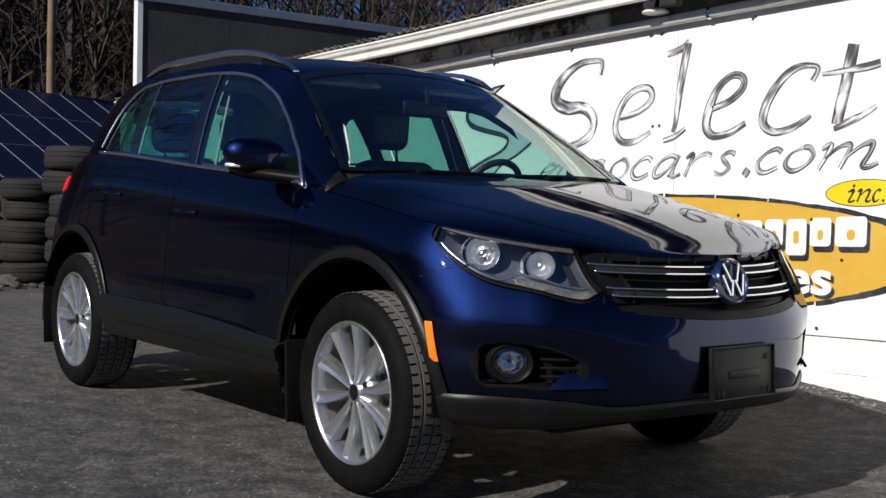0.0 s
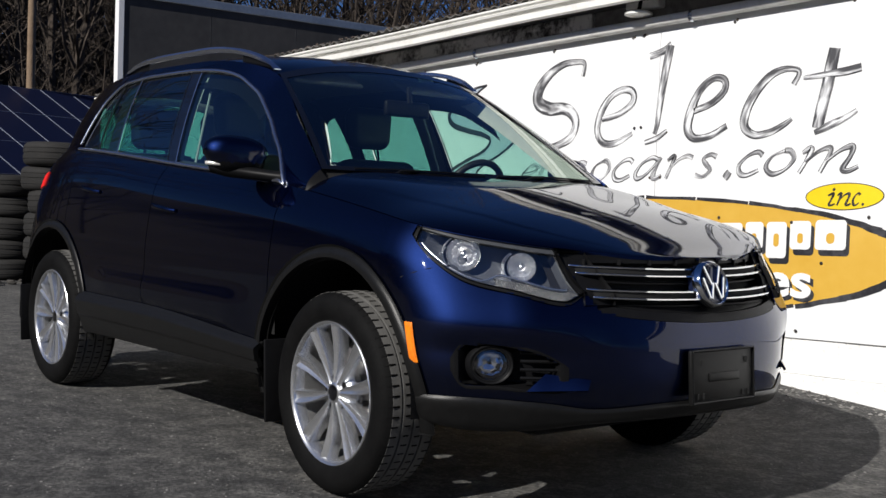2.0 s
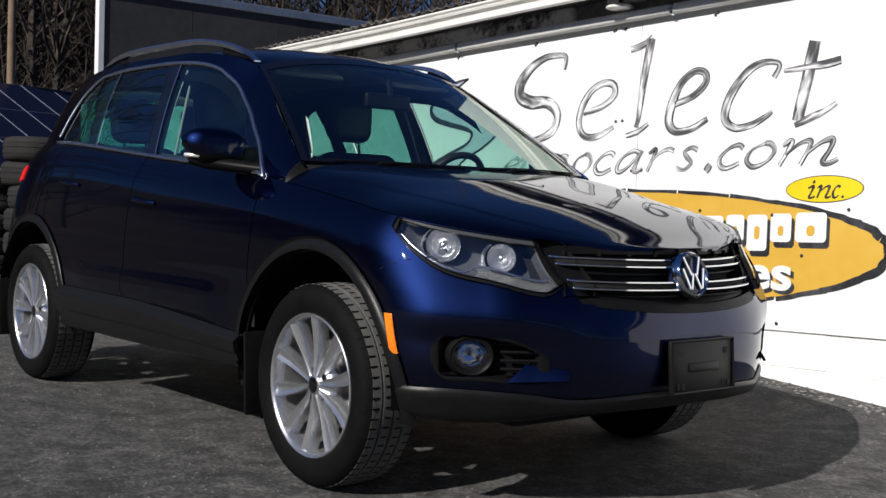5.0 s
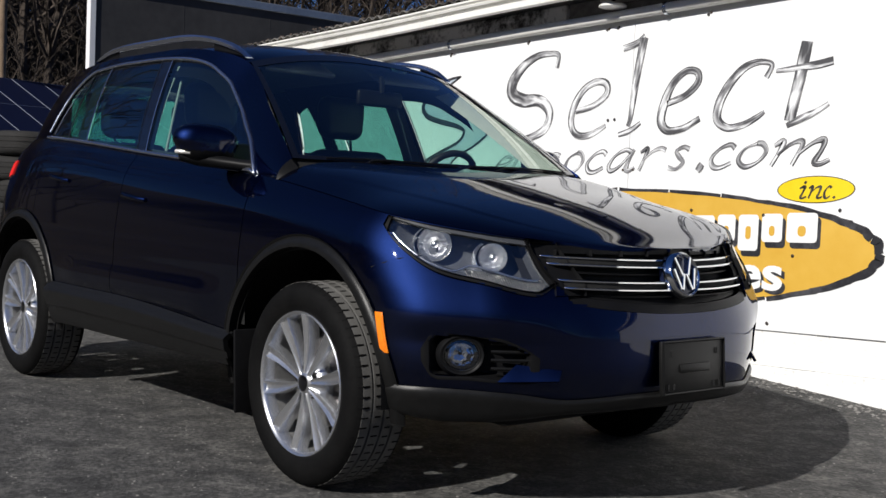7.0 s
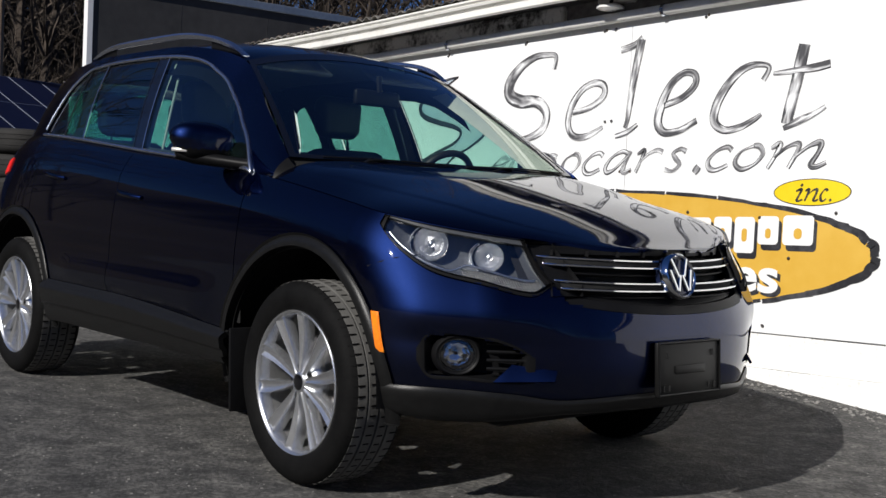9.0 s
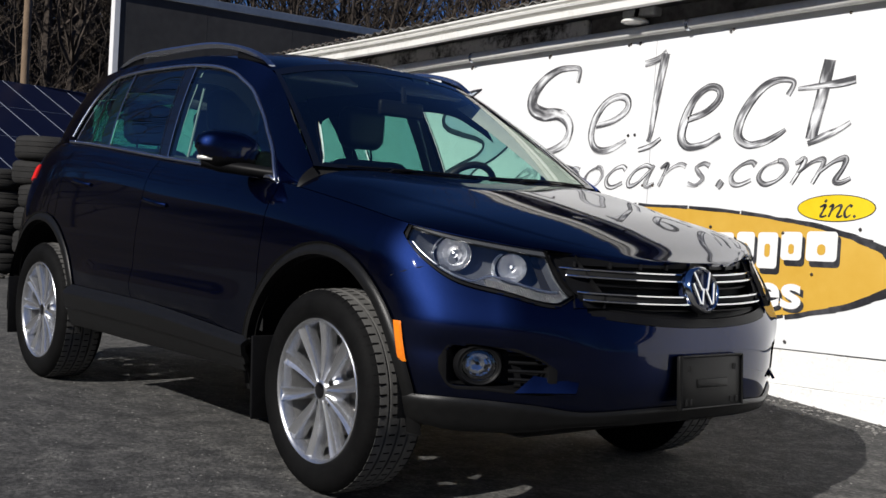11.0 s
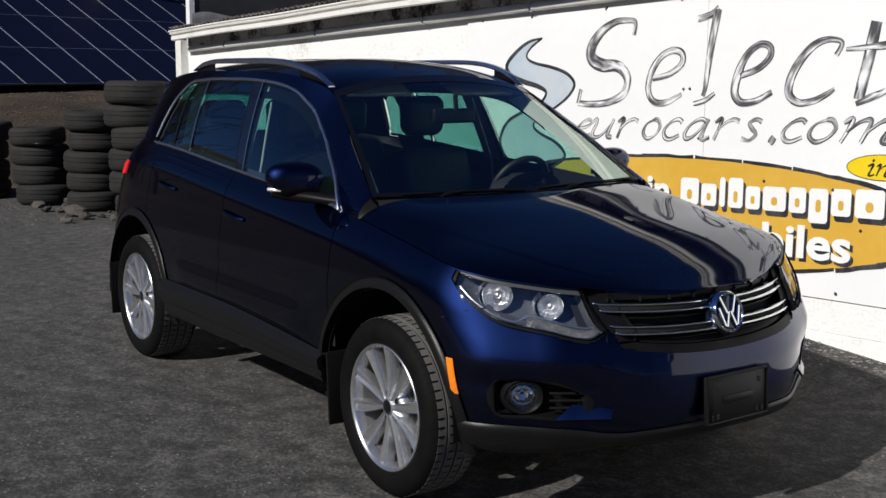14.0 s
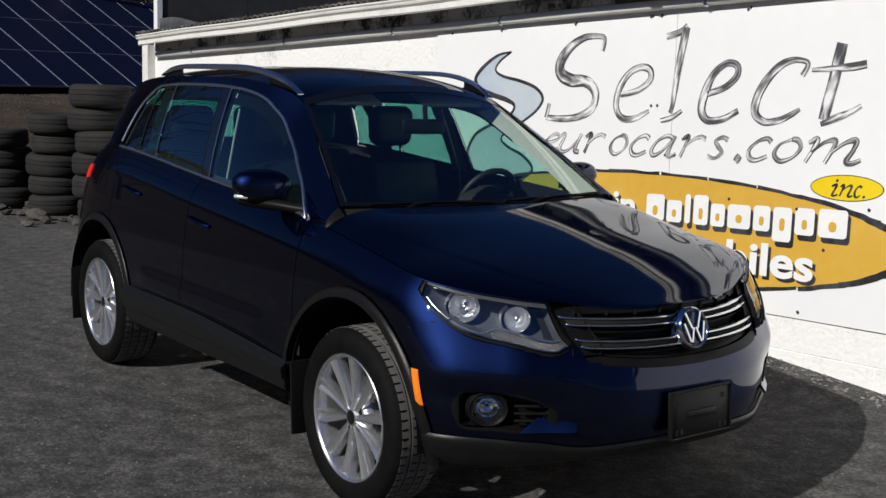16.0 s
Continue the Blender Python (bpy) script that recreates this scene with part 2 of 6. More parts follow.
def revolve(profile, n=64, axis="y", bm=None, closed=False):
    """Turns a profile of (radius, along) round the axis through the origin."""
    bm = bm or bmesh.new()
    rings = []
    for k in range(n):
        c, s = math.cos(k * math.tau / n), math.sin(k * math.tau / n)
        if axis == "y":
            rings.append([bm.verts.new((r * c, a, r * s)) for r, a in profile])
        elif axis == "z":
            rings.append([bm.verts.new((r * c, r * s, a)) for r, a in profile])
        else:
            rings.append([bm.verts.new((a, r * c, r * s)) for r, a in profile])
    m = len(profile)
    for k in range(n):
        r, s = rings[k], rings[(k + 1) % n]
        for j in range(m if closed else m - 1):
            bm.faces.new((r[j], r[(j + 1) % m], s[(j + 1) % m], s[j]))
    return bm


def lin(a, b, n):
    return [a + (b - a) * i / (n - 1) for i in range(n)]

# ---- the lot: ground, white building, dark building ----
def asphalt():
    """Worn asphalt: pale stone chips in a dark binder, with broad stains."""
    m = material("worn_asphalt", (0.031, 0.031, 0.032), 0.95, 0, (0.063, 0.062, 0.060), 0.8, 8, contrast=(0.34, 0.66), fine=0.55)
    nt = m.node_tree
    p = nt.nodes["Principled BSDF"]
    old = p.inputs["Base Color"].links[0].from_socket
    tc = next(n for n in nt.nodes if n.type == "TEX_COORD")
    vo, vr, mix = (nt.nodes.new(k) for k in ("ShaderNodeTexVoronoi", "ShaderNodeValToRGB", "ShaderNodeMix"))
    vo.inputs["Scale"].default_value = 75
    vr.color_ramp.elements[0].position, vr.color_ramp.elements[1].position = 0.25, 0.95
    vr.color_ramp.elements[0].color, vr.color_ramp.elements[1].color = (0.68, 0.68, 0.68, 1), (1.72, 1.70, 1.66, 1)
    sep = nt.nodes.new("ShaderNodeSeparateColor")
    mix.data_type, mix.blend_type = "RGBA", "MULTIPLY"
    mix.inputs["Factor"].default_value = 1.0
    nt.links.new(tc.outputs["Object"], vo.inputs["Vector"])
    nt.links.new(vo.outputs["Color"], sep.inputs[0])
    nt.links.new(sep.outputs[0], vr.inputs[0])
    nt.links.new(old, mix.inputs["A"])
    nt.links.new(vr.outputs[0], mix.inputs["B"])
    # Clumps of worn stone and darker binder, a few centimetres across.
    cl, cr, cm = (nt.nodes.new(k) for k in ("ShaderNodeTexNoise", "ShaderNodeValToRGB", "ShaderNodeMix"))
    cl.inputs["Scale"].default_value, cl.inputs["Detail"].default_value, cl.inputs["Roughness"].default_value = 8, 7, 0.72
    cr.color_ramp.elements[0].position, cr.color_ramp.elements[1].position = 0.36, 0.66
    cr.color_ramp.elements[0].color, cr.color_ramp.elements[1].color = (0.50, 0.50, 0.51, 1), (1.75, 1.73, 1.68, 1)
    cm.data_type, cm.blend_type = "RGBA", "MULTIPLY"
    cm.inputs["Factor"].default_value = 1.0
    nt.links.new(tc.outputs["Object"], cl.inputs["Vector"])
    nt.links.new(cl.outputs["Fac"], cr.inputs[0])
    nt.links.new(mix.outputs["Result"], cm.inputs["A"])
    nt.links.new(cr.outputs[0], cm.inputs["B"])
    nt.links.new(cm.outputs["Result"], p.inputs["Base Color"])
    bp = nt.nodes.new("ShaderNodeBump")
    bp.inputs["Strength"].default_value, bp.inputs["Distance"].default_value = 0.7, 0.010
    gr = nt.nodes.new("ShaderNodeTexNoise")
    gr.inputs["Scale"].default_value, gr.inputs["Detail"].default_value, gr.inputs["Roughness"].default_value = 70, 5, 0.65
    nt.links.new(tc.outputs["Object"], gr.inputs["Vector"])
    nt.links.new(gr.outputs["Fac"], bp.inputs["Height"])
    nt.links.new(bp.outputs[0], p.inputs["Normal"])
    return m


ASPHALT = asphalt()
EARTH = material("leaf_littered_earth", (0.010, 0.0075, 0.005), 0.95, 0, (0.050, 0.033, 0.019), 1.6, 8, bump=0.3, bump_scale=30)
WHITE_BLOCK = material("white_painted_block", (0.50, 0.49, 0.46), 0.7, 0, (0.82, 0.82, 0.80), 3.5, 10, bump=0.35, bump_scale=25, contrast=(0.27, 0.44))
WHITE_BOARD = material("white_sign_board_enamel", (0.80, 0.81, 0.81), 0.38, 0, (0.84, 0.84, 0.84), 1.2)
WHITE_TRIM = material("aged_white_trim_paint", (0.55, 0.54, 0.50), 0.55, 0, (0.78, 0.77, 0.73), 3.0, 8, contrast=(0.2, 0.5))
SOFFIT = material("weathered_shaded_soffit_wood", (0.06, 0.055, 0.05), 0.9, 0, (0.22, 0.21, 0.20), 2.2, 8)
ROOFING = material("dirty_corrugated_sheet", (0.04, 0.036, 0.032), 0.8, 0.2, (0.30, 0.285, 0.26), 3.5, 9, contrast=(0.42, 0.68))
DARK_WALL = material("charcoal_metal_siding", (0.046, 0.046, 0.048), 0.85, 0, (0.068, 0.067, 0.068), 0.9, 6, spec=0.2)
FLAKING = material("flaking_white_frieze_paint", (0.035, 0.032, 0.030), 0.85, 0, (0.62, 0.61, 0.58), 3.2, 9, contrast=(0.40, 0.53), bump=0.4, bump_scale=30, fine=0.3)
RUST = material("rusty_screw", (0.05, 0.04, 0.035), 0.8, 0.3, (0.10, 0.07, 0.05), 80)
FLASHING = material("galvanised_flashing", (0.26, 0.29, 0.33), 0.4, 0.7, (0.36, 0.39, 0.43), 2.0)
TAR = material("brushed_grey_sealant", (0.18, 0.18, 0.18), 0.8, 0, (0.36, 0.36, 0.35), 6)

WALL_Y = 2.355
SLOPE = 0.036            # the building's level against the lot


def lot_height(x, y):
    z = smooth01(y, 1.5, 2.36) * min(max(0.046 - 0.075 * x, 0.0), 0.11)
    d = max(0.0, -x - 12.5)
    z += 1.0 * smooth01(d, 0, 8) + 0.5 * smooth01(d, 8, 20) + 0.17 * max(0.0, d - 17) * smooth01(d, 17, 30)
    far = max(0.0, -y - 30)
    z += 0.30 * far * smooth01(far, 0, 12)
    rough = smooth01(d, 0, 5) + smooth01(far, 0, 6)
    if rough > 0:
        z += 0.14 * min(rough, 1) * noise.noise(Vector((x * 0.5, y * 0.5, 0)))
    return min(z, 22.0) + 0.006 * noise.noise(Vector((x * 0.7, y * 0.7, 3)))


def axis_steps(a, b, near, far, mid):
    out, v = [], a
    while v < b:
        out.append(v)
        v += near if mid[0] <= v <= mid[1] else far
    return out + [b]


xs = [-400, -200, -120, -90] + axis_steps(-75, 14, 0.30, 1.5, (-24, 6)) + [30, 80, 200, 400]
ys = [-400, -200, -120, -80] + axis_steps(-60, 60, 0.30, 2.0, (-6, 5)) + [100, 200, 400]
ground_bm = grid(lambda x, y: (x, y, lot_height(x, y)), xs, ys)
ground = part("ground", ground_bm, ASPHALT, None, smooth=60)
ground.data.materials.append(EARTH)
for f in ground.data.polygons:
    c = f.center
    if c.x < -12.2 + 0.5 * math.sin(c.y * 1.3) or c.y < -31 or c.x > 38 or c.y > 14:
        f.material_index = 1
tagged(ground, "worn grey asphalt lot with fine gravel, banked earth beyond", "ground", kind="structure")


def wall_box(name, x0, x1, z0, z1, y0, y1, mat, parent, label="", bevel=0.004, cuts=1):
    """A box in the white building's own level, which rises with x."""
    bm = box((x1 - x0, y1 - y0, z1 - z0), ((x0 + x1) / 2, (y0 + y1) / 2, (z0 + z1) / 2), bevel, 1)
    for v in bm.verts:
        v.co.z += SLOPE * v.co.x
    return part(name, bm, mat, parent, label, 30)


wall = wall_box("wall_north", -9.70, 9.0, -0.35, 2.30, WALL_Y, WALL_Y + 0.22, WHITE_BLOCK, None, bevel=0)
tagged(wall, "white painted block wall of a low workshop", "wall", kind="structure")
wall_box("wall_end", -9.70, -9.5, -0.35, 2.3, WALL_Y + 0.22, 9.0, WHITE_BLOCK, wall, bevel=0)
# Courses of the painted plinth stand a little proud, each block on its own.
blk = box((0.4025, 0.012, 0.1965), (0, 0, 0), 0.003, 1)
blk_me = bpy.data.meshes.new("block")
blk.to_mesh(blk_me)
blk.free()
blk_me.materials.append(WHITE_BLOCK)
for row in range(2):
    for i in range(14):
        x = -3.7 + 0.405 * i + (0.2 if row else 0)
        b = new("block", blk_me)
        b.parent = wall
        b.location = (x, WALL_Y + 0.0035 - 0.001 * ((i * 7 + row * 3) % 3), 0.06 + 0.2 * row - 0.005 + SLOPE * x)
        b.rotation_euler = (0, -SLOPE, 0)

# Sign boards: enamelled sheets with butt joints, each a panel on the wall.
for i, (x0, x1) in enumerate(((-3.90, -1.39), (-1.387, 1.10), (1.103, 3.60))):
    p = wall_box("sign_panel", x0, x1, 0.352, 2.13, WALL_Y - 0.016, WALL_Y - 0.0005, WHITE_BOARD, wall, "white enamelled sign board", 0.002)

# Eave: fascia gutter, soffit board, round pipe, corner post.
eave = thing("eave", "white painted metal eave with soffit under a corrugated roof", "eave", kind="structure")


def sloped(bm):
    for v in bm.verts:
        v.co.z += SLOPE * v.co.x
    return bm


prof = [(0, 0), (-0.012, 0.012), (-0.012, 0.050), (-0.004, 0.053), (-0.004, 0.060), (-0.03, 0.072), (-0.036, 0.088), (-0.030, 0.091), (-0.045, 0.105), (-0.045, 0.118), (0.0, 0.118)]
bm = bmesh.new()
rows = [[bm.verts.new((x, 2.115 + py, 2.285 + pz + 0.004 * math.sin(x * 2.1) + SLOPE * x)) for py, pz in prof] for x in lin(-9.50, 9.0, 60)]
for r, s in zip(rows, rows[1:]):
    for j in range(len(prof)):
        bm.faces.new((r[j], s[j], s[(j + 1) % len(prof)], r[(j + 1) % len(prof)]))
bm.faces.new(rows[0])
bm.faces.new(rows[-1][::-1])
bmesh.ops.recalc_face_normals(bm, faces=bm.faces[:])
part("gutter", bm, WHITE_TRIM, eave, "white metal gutter", 30)
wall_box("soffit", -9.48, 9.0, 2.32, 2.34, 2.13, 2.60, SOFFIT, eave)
wall_box("frieze_board", -9.50, -1.95, 2.215, 2.32, WALL_Y - 0.05, WALL_Y, FLAKING, eave, "flaking white frieze board", 0.012)
# Dark colour of this stretch stands for the shadow band below the gutter.
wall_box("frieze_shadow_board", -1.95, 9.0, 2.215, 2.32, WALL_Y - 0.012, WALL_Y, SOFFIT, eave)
wall_box("corner_post", -9.76, -9.60, -0.3, 2.30, WALL_Y - 0.10, WALL_Y + 0.05, WHITE_TRIM, eave)
pipe = sloped(tube([(x, WALL_Y - 0.05, 2.185) for x in lin(-9.42, 9.0, 40)], 0.032, 14))
part("conduit", pipe, WHITE_TRIM, eave, "grey-white painted conduit pipe", 60)
for x in (-8.4, -6.3, -4.45, -3.05, -1.12, 0.9, 2.6):
    part("pipe_clip", sloped(revolve([(0.032, -0.012), (0.039, -0.012), (0.039, 0.012), (0.032, 0.012)], 18, "x", closed=True)), SATIN, eave).location = (x, WALL_Y - 0.05, 2.185 + SLOPE * x)
# Corrugated roof edge.
waves = lin(-9.48, 9.0, 1480)
bm = grid(lambda x, v: (x, 2.07 + 3.9 * v, 2.425 + 0.014 * math.sin(x * math.tau / 0.102) * (0.75 + 0.5 * noise.noise(Vector((x * 0.9, 0, 0)))) + 0.012 * noise.noise(Vector((x * 1.7, v, 1))) + SLOPE * x + 0.16 * v), waves, (0, 0.02, 0.25, 1))
turn_in(bm, 0.006)
part("corrugated_roof", bm, ROOFING, eave, "dirty grey corrugated roofing", 50)

# Leaves and grit lying along the roof's edge.
rnd = random.Random(8)
V, F = [], []
for _ in range(900):
    x, y, r = rnd.uniform(-9.4, 4.0), 2.08 + abs(rnd.gauss(0, 0.10)), rnd.uniform(0.005, 0.017)
    c, n = Vector((x, y, 2.436 + SLOPE * x + 0.041 * (y - 2.07))), len(V)
    for d in ((1, 0, 0), (-0.5, 0.9, 0.1), (-0.5, -0.9, 0.1), (0.1, 0, 0.9)):
        V.append(c + r * rnd.uniform(0.6, 1.3) * Vector(d))
    F += [(n, n + 1, n + 3), (n + 1, n + 2, n + 3), (n + 2, n, n + 3), (n, n + 2, n + 1)]
tagged(raw("roof_debris", V, F, RUST, eave, smooth=0), "dark leaf litter and grit on the roof edge", kind="stuff")

# Flood lamp under the eave.
lamp = thing("flood_lamp", "small white outdoor lamp under the eave", "lamp", (-1.50, 2.255, 2.17 + SLOPE * -1.5 + 0.075))
bm = revolve([(0.0, 0.015), (0.06, 0.014), (0.085, 0.0), (0.085, -0.012), (0.06, -0.02), (0.0, -0.022)], 28, "z")
part("head", bm, WHITE_TRIM, lamp, smooth=50)
part("stem", tube([(0, 0, 0.01), (0, 0.01, 0.05), (0, 0.02, 0.10)], 0.012, 8), BLACK, lamp)

# The taller charcoal building behind.
dark = thing("dark_building", "taller charcoal metal-sided building with white corner trim", "building", (-9.7, 2.4, 0))
DH = 3.30
bm = bmesh.new()
foot = ((-0.02, 0.06), (-0.02, 12.0), (-7.0, 12.0), (-7.0, 3.6))
lo, hi = ([bm.verts.new((x, y, z)) for x, y in foot] for z in (0.0, DH))
for i in range(4):
    bm.faces.new((lo[i], lo[(i + 1) % 4], hi[(i + 1) % 4], hi[i]))
bm.faces.new(hi)
bmesh.ops.recalc_face_normals(bm, faces=bm.faces[:])
part("wall", bm, DARK_WALL, dark, smooth=0)
for i in range(10):
    part("siding_joint", box((0.004, 0.006, DH - 0.02), (-0.0205, 1.22 * (i + 1), DH / 2)), DARK_WALL, dark)
part("corner_trim", box((0.10, 0.075, DH + 0.02), (-0.058, 0.060, DH / 2), 0.006, 1), WHITE_BOARD, dark, "white metal corner trim")
bm = box((0.10, 12.1, 0.10), (-0.045, 6.05, DH + 0.045), 0.008, 1)
part("roof_flashing", bm, FLASHING, dark, "bent galvanised roof flashing")
bm = grid(lambda y, v: (0.006 + 0.012 * math.sin(v * 3), y, 2.09 + 0.07 * y * 0.6 + v * (0.17 + 0.07 * noise.noise(Vector((y * 2.2, 0, 0))) - 0.012 * y)), lin(0.05, 4.0, 60), lin(0, 1, 5))
part("roof_sealant", bm, TAR, dark, "smeared grey sealant")

# Box over the lamp, and the sign's screws with a rust run below each.
part("back_box", box((0.26, 0.08, 0.10), (0.0, 0.06, 0.080), 0.008, 1), WHITE_TRIM, lamp, "weathered white box")
screw_me = bpy.data.meshes.new("screw")
bm = revolve([(0.0, -0.006), (0.006, -0.005), (0.009, -0.001), (0.009, 0.004)], 10, "y")
bm.to_mesh(screw_me)
bm.free()
screw_me.materials.append(RUST)
screw_me.shade_smooth()
for x, z in [(x, 2.125) for x in (-3.70, -3.087, -2.295, -1.594, -1.517, -0.83, -0.1, 0.6, 1.3)] + [(x, 0.392) for x in (-3.0, -2.1, -1.25, -0.36, 0.5, 1.35)] + [(x, 1.25) for x in (-1.43, -1.35, 1.06, 1.14)]:
    s = new("screw", screw_me)
    s.parent = wall
    s.location = (x, WALL_Y - 0.0165, z + SLOPE * x)
import functools

# ---- the car: front axle over the origin, nose towards +x ----
WB, TYRE_R, TRACK = 2.604, 0.346, 0.785
BSIDE = curve((0.20, 0.835), (0.32, 0.868), (0.50, 0.900), (0.70, 0.901), (0.90, 0.884), (1.00, 0.866), (1.25, 0.81))
NOSE = curve((0.20, 0.80), (0.30, 0.875), (0.45, 0.925), (0.57, 0.930), (0.66, 0.912), (0.75, 0.882), (0.85, 0.832), (0.95, 0.79))
TAIL = curve((0.20, -3.40), (0.35, -3.49), (0.50, -3.52), (0.65, -3.50), (0.80, -3.45), (1.00, -3.42), (1.25, -3.36))
POWER = curve((0.30, 3.0), (0.70, 2.8), (0.86, 2.45), (1.00, 2.3))
TOP = curve((-3.6, 1.225), (-2.52, 1.203), (-1.444, 1.126), (-0.44, 1.048), (-0.228, 1.022), (0.389, 0.929), (0.741, 0.862), (0.90, 0.842))
CLAD_TOP = curve((-3.5, 0.46), (-2.9, 0.49), (-2.1, 0.512), (-1.474, 0.512), (-0.474, 0.468), (0.30, 0.425), (0.456, 0.411), (0.628, 0.41), (0.75, 0.40), (0.839, 0.382), (0.93, 0.398))
CLAD_LOW = curve((-3.5, 0.28), (-2.9, 0.26), (-2.08, 0.322), (-1.5, 0.330), (-0.48, 0.346), (0.30, 0.335), (0.45, 0.33), (0.628, 0.31), (0.755, 0.318), (0.83, 0.338), (0.93, 0.35))
X0, X1 = 0.30, -2.45
REAR_POWER = curve((0.5, 3.4), (0.85, 3.2), (1.06, 2.9), (1.25, 2.3))


def half_width(z, top):
    lean = min(max((z - top + 0.13) / 0.13, 0), 1)
    return BSIDE(z) - 0.045 * lean * lean


ROUND = curve((0.30, 0.096), (0.70, 0.096), (0.80, 0.090), (0.86, 0.080), (1.00, 0.056))


def sweep(a, z):
    """How far the bumper's corner is swept back from the plain oval."""
    return ROUND(z) * smooth01(a, 0.0, 0.45) * smooth01(1.04 - a, 0.0, 0.48)


def outline(a, z, out=0.0):
    """A point of the body's skin at height z; a: 0 nose centre, 1 to 2 along the flank, 3 tail centre. out: how far it stands off."""
    if a <= 1:
        th, n = a * math.pi / 2, POWER(z)
        c, s = max(math.cos(th), 0.0) ** (2 / n), math.sin(th) ** (2 / n)
        x = X0 + (NOSE(z) + out - X0) * c
        k = sweep(a, z)
        return x - 0.76 * k, (half_width(z, TOP(x)) + out) * s - 0.64 * k
    if a <= 2:
        x = X0 + (X1 - X0) * (a - 1)
        return x, half_width(z, TOP(x)) + out
    th = (3 - a) * math.pi / 2
    n = REAR_POWER(z)
    c, s = max(math.cos(th), 0.0) ** (2 / n), math.sin(th) ** (2 / n)
    x = X1 + (TAIL(z) - out - X1) * c
    return x, (half_width(z, TOP(x)) + out) * s


@functools.lru_cache(None)
def top_at(a):
    z = 0.95
    for _ in range(6):
        z = TOP(outline(a, z)[0])
    return z


def a_at_x(x, z):
    """The place along the nose quarter or the flank where the skin reaches x."""
    if x <= X0:
        return 1 + (x - X0) / (X1 - X0)
    lo, hi = 0.0, 1.0
    for _ in range(30):
        mid = (lo + hi) / 2
        lo, hi = (mid, hi) if outline(mid, z)[0] > x else (lo, mid)
    return lo


def a_at_w(w, z):
    lo, hi = 0.0, 1.0
    for _ in range(30):
        mid = (lo + hi) / 2
        lo, hi = (mid, hi) if outline(mid, z)[1] < w else (lo, mid)
    return lo


def skin(side, out=0.0):
    """Band point: a along, v from the cladding's top (0) to the waist (1)."""
    def f(a, v):
        zt = top_at(a)
        x = outline(a, 0.5)[0]
        z = CLAD_TOP(x) + (zt - CLAD_TOP(x)) * v
        wave = 0.013 * smooth01(0.67 - z, 0.0, 0.085) * smooth01(z - CLAD_TOP(x), 0.0, 0.05) * smooth01(-0.50 - x, 0, 0.25) * smooth01(x + 2.15, 0, 0.3)
        ridge = wave + 0.018 * smooth01(z, 0.545, 0.655) * smooth01(0.765 - z, -0.03, 0.125) * smooth01(a, 0.15, 0.50) * smooth01(0.96 - a, 0, 0.22)
        x, w = outline(a, z, out + ridge)
        return x, side * w, z
    return f


def in_arch(c, r):
    return min(math.hypot(c.x, c.z - 0.345), math.hypot(c.x + WB, c.z - 0.345)) < r


HL_LOW = curve((0.28, 0.752), (0.311, 0.740), (0.380, 0.700), (0.530, 0.730), (0.715, 0.770), (0.813, 0.824), (0.882, 0.872), (0.92, 0.902))
HL_OUT = 0.914


def hl_inner(z):
    """Where the head lamp ends against the grille."""
    return 0.311 + 0.104 * (z - 0.74) / 0.13


def a_of(c):
    return a_of_place(round(c.x, 4), round(abs(c.y), 4), round(c.z, 4))


@functools.lru_cache(None)
def a_of_place(px, py, pz):
    n, k = POWER(pz), 0.0
    for _ in range(5):
        x = px + 0.76 * k
        r, s = max((x - X0) / (NOSE(pz) - X0), 0), (py + 0.64 * k) / half_width(pz, TOP(x))
        a = math.atan2(s ** (n / 2), r ** (n / 2)) * 2 / math.pi
        k = 0.5 * (k + sweep(a, pz))
    return a


def in_headlight(c):
    if c.x < 0.36:
        return False
    a = a_of(c)
    return hl_inner(c.z) + 0.006 < a < HL_OUT - 0.004 and HL_LOW(a) + 0.003 < c.z < top_at(a) - 0.005


def in_grille(c):
    return c.x > 0.6 and c.z > 0.654 + 0.15 * c.y * c.y and a_of(c) < hl_inner(c.z) + 0.004


FOG_TOP = curve((0.33, 0.485), (0.40, 0.535), (0.47, 0.566), (0.60, 0.588), (0.69, 0.590), (0.74, 0.574), (0.772, 0.535))
FOG_LOW = curve((0.33, 0.446), (0.42, 0.436), (0.50, 0.438), (0.62, 0.444), (0.70, 0.443), (0.745, 0.458), (0.772, 0.498))


def in_fog(c):
    if c.x < 0.5:
        return False
    a = a_of(c)
    return 0.395 < a < 0.755 and FOG_LOW(a) + 0.010 < c.z < FOG_TOP(a) - 0.010


def keep_paint(c):
    return not (in_arch(c, 0.480) or in_headlight(c) or in_grille(c) or in_fog(c))


car = thing("parked_suv", "dark navy blue compact SUV with silver alloy wheels, parked on asphalt", "car")
NF, NS, NV = 96, 210, 58
a_front, a_rear = lin(0, 1, NF), lin(2, 3, 70)
vs = [v ** 0.9 for v in lin(0, 1, NV)]
SEAM1, SEAM2, SEAM3 = -0.41, -1.47, -2.44     # door edges along the flank


def as_of(x0, x1, step=0.016):
    n = max(2, int(abs(x1 - x0) / step))
    return [1 + (x - X0) / (X1 - X0) for x in lin(x0, x1, n)]


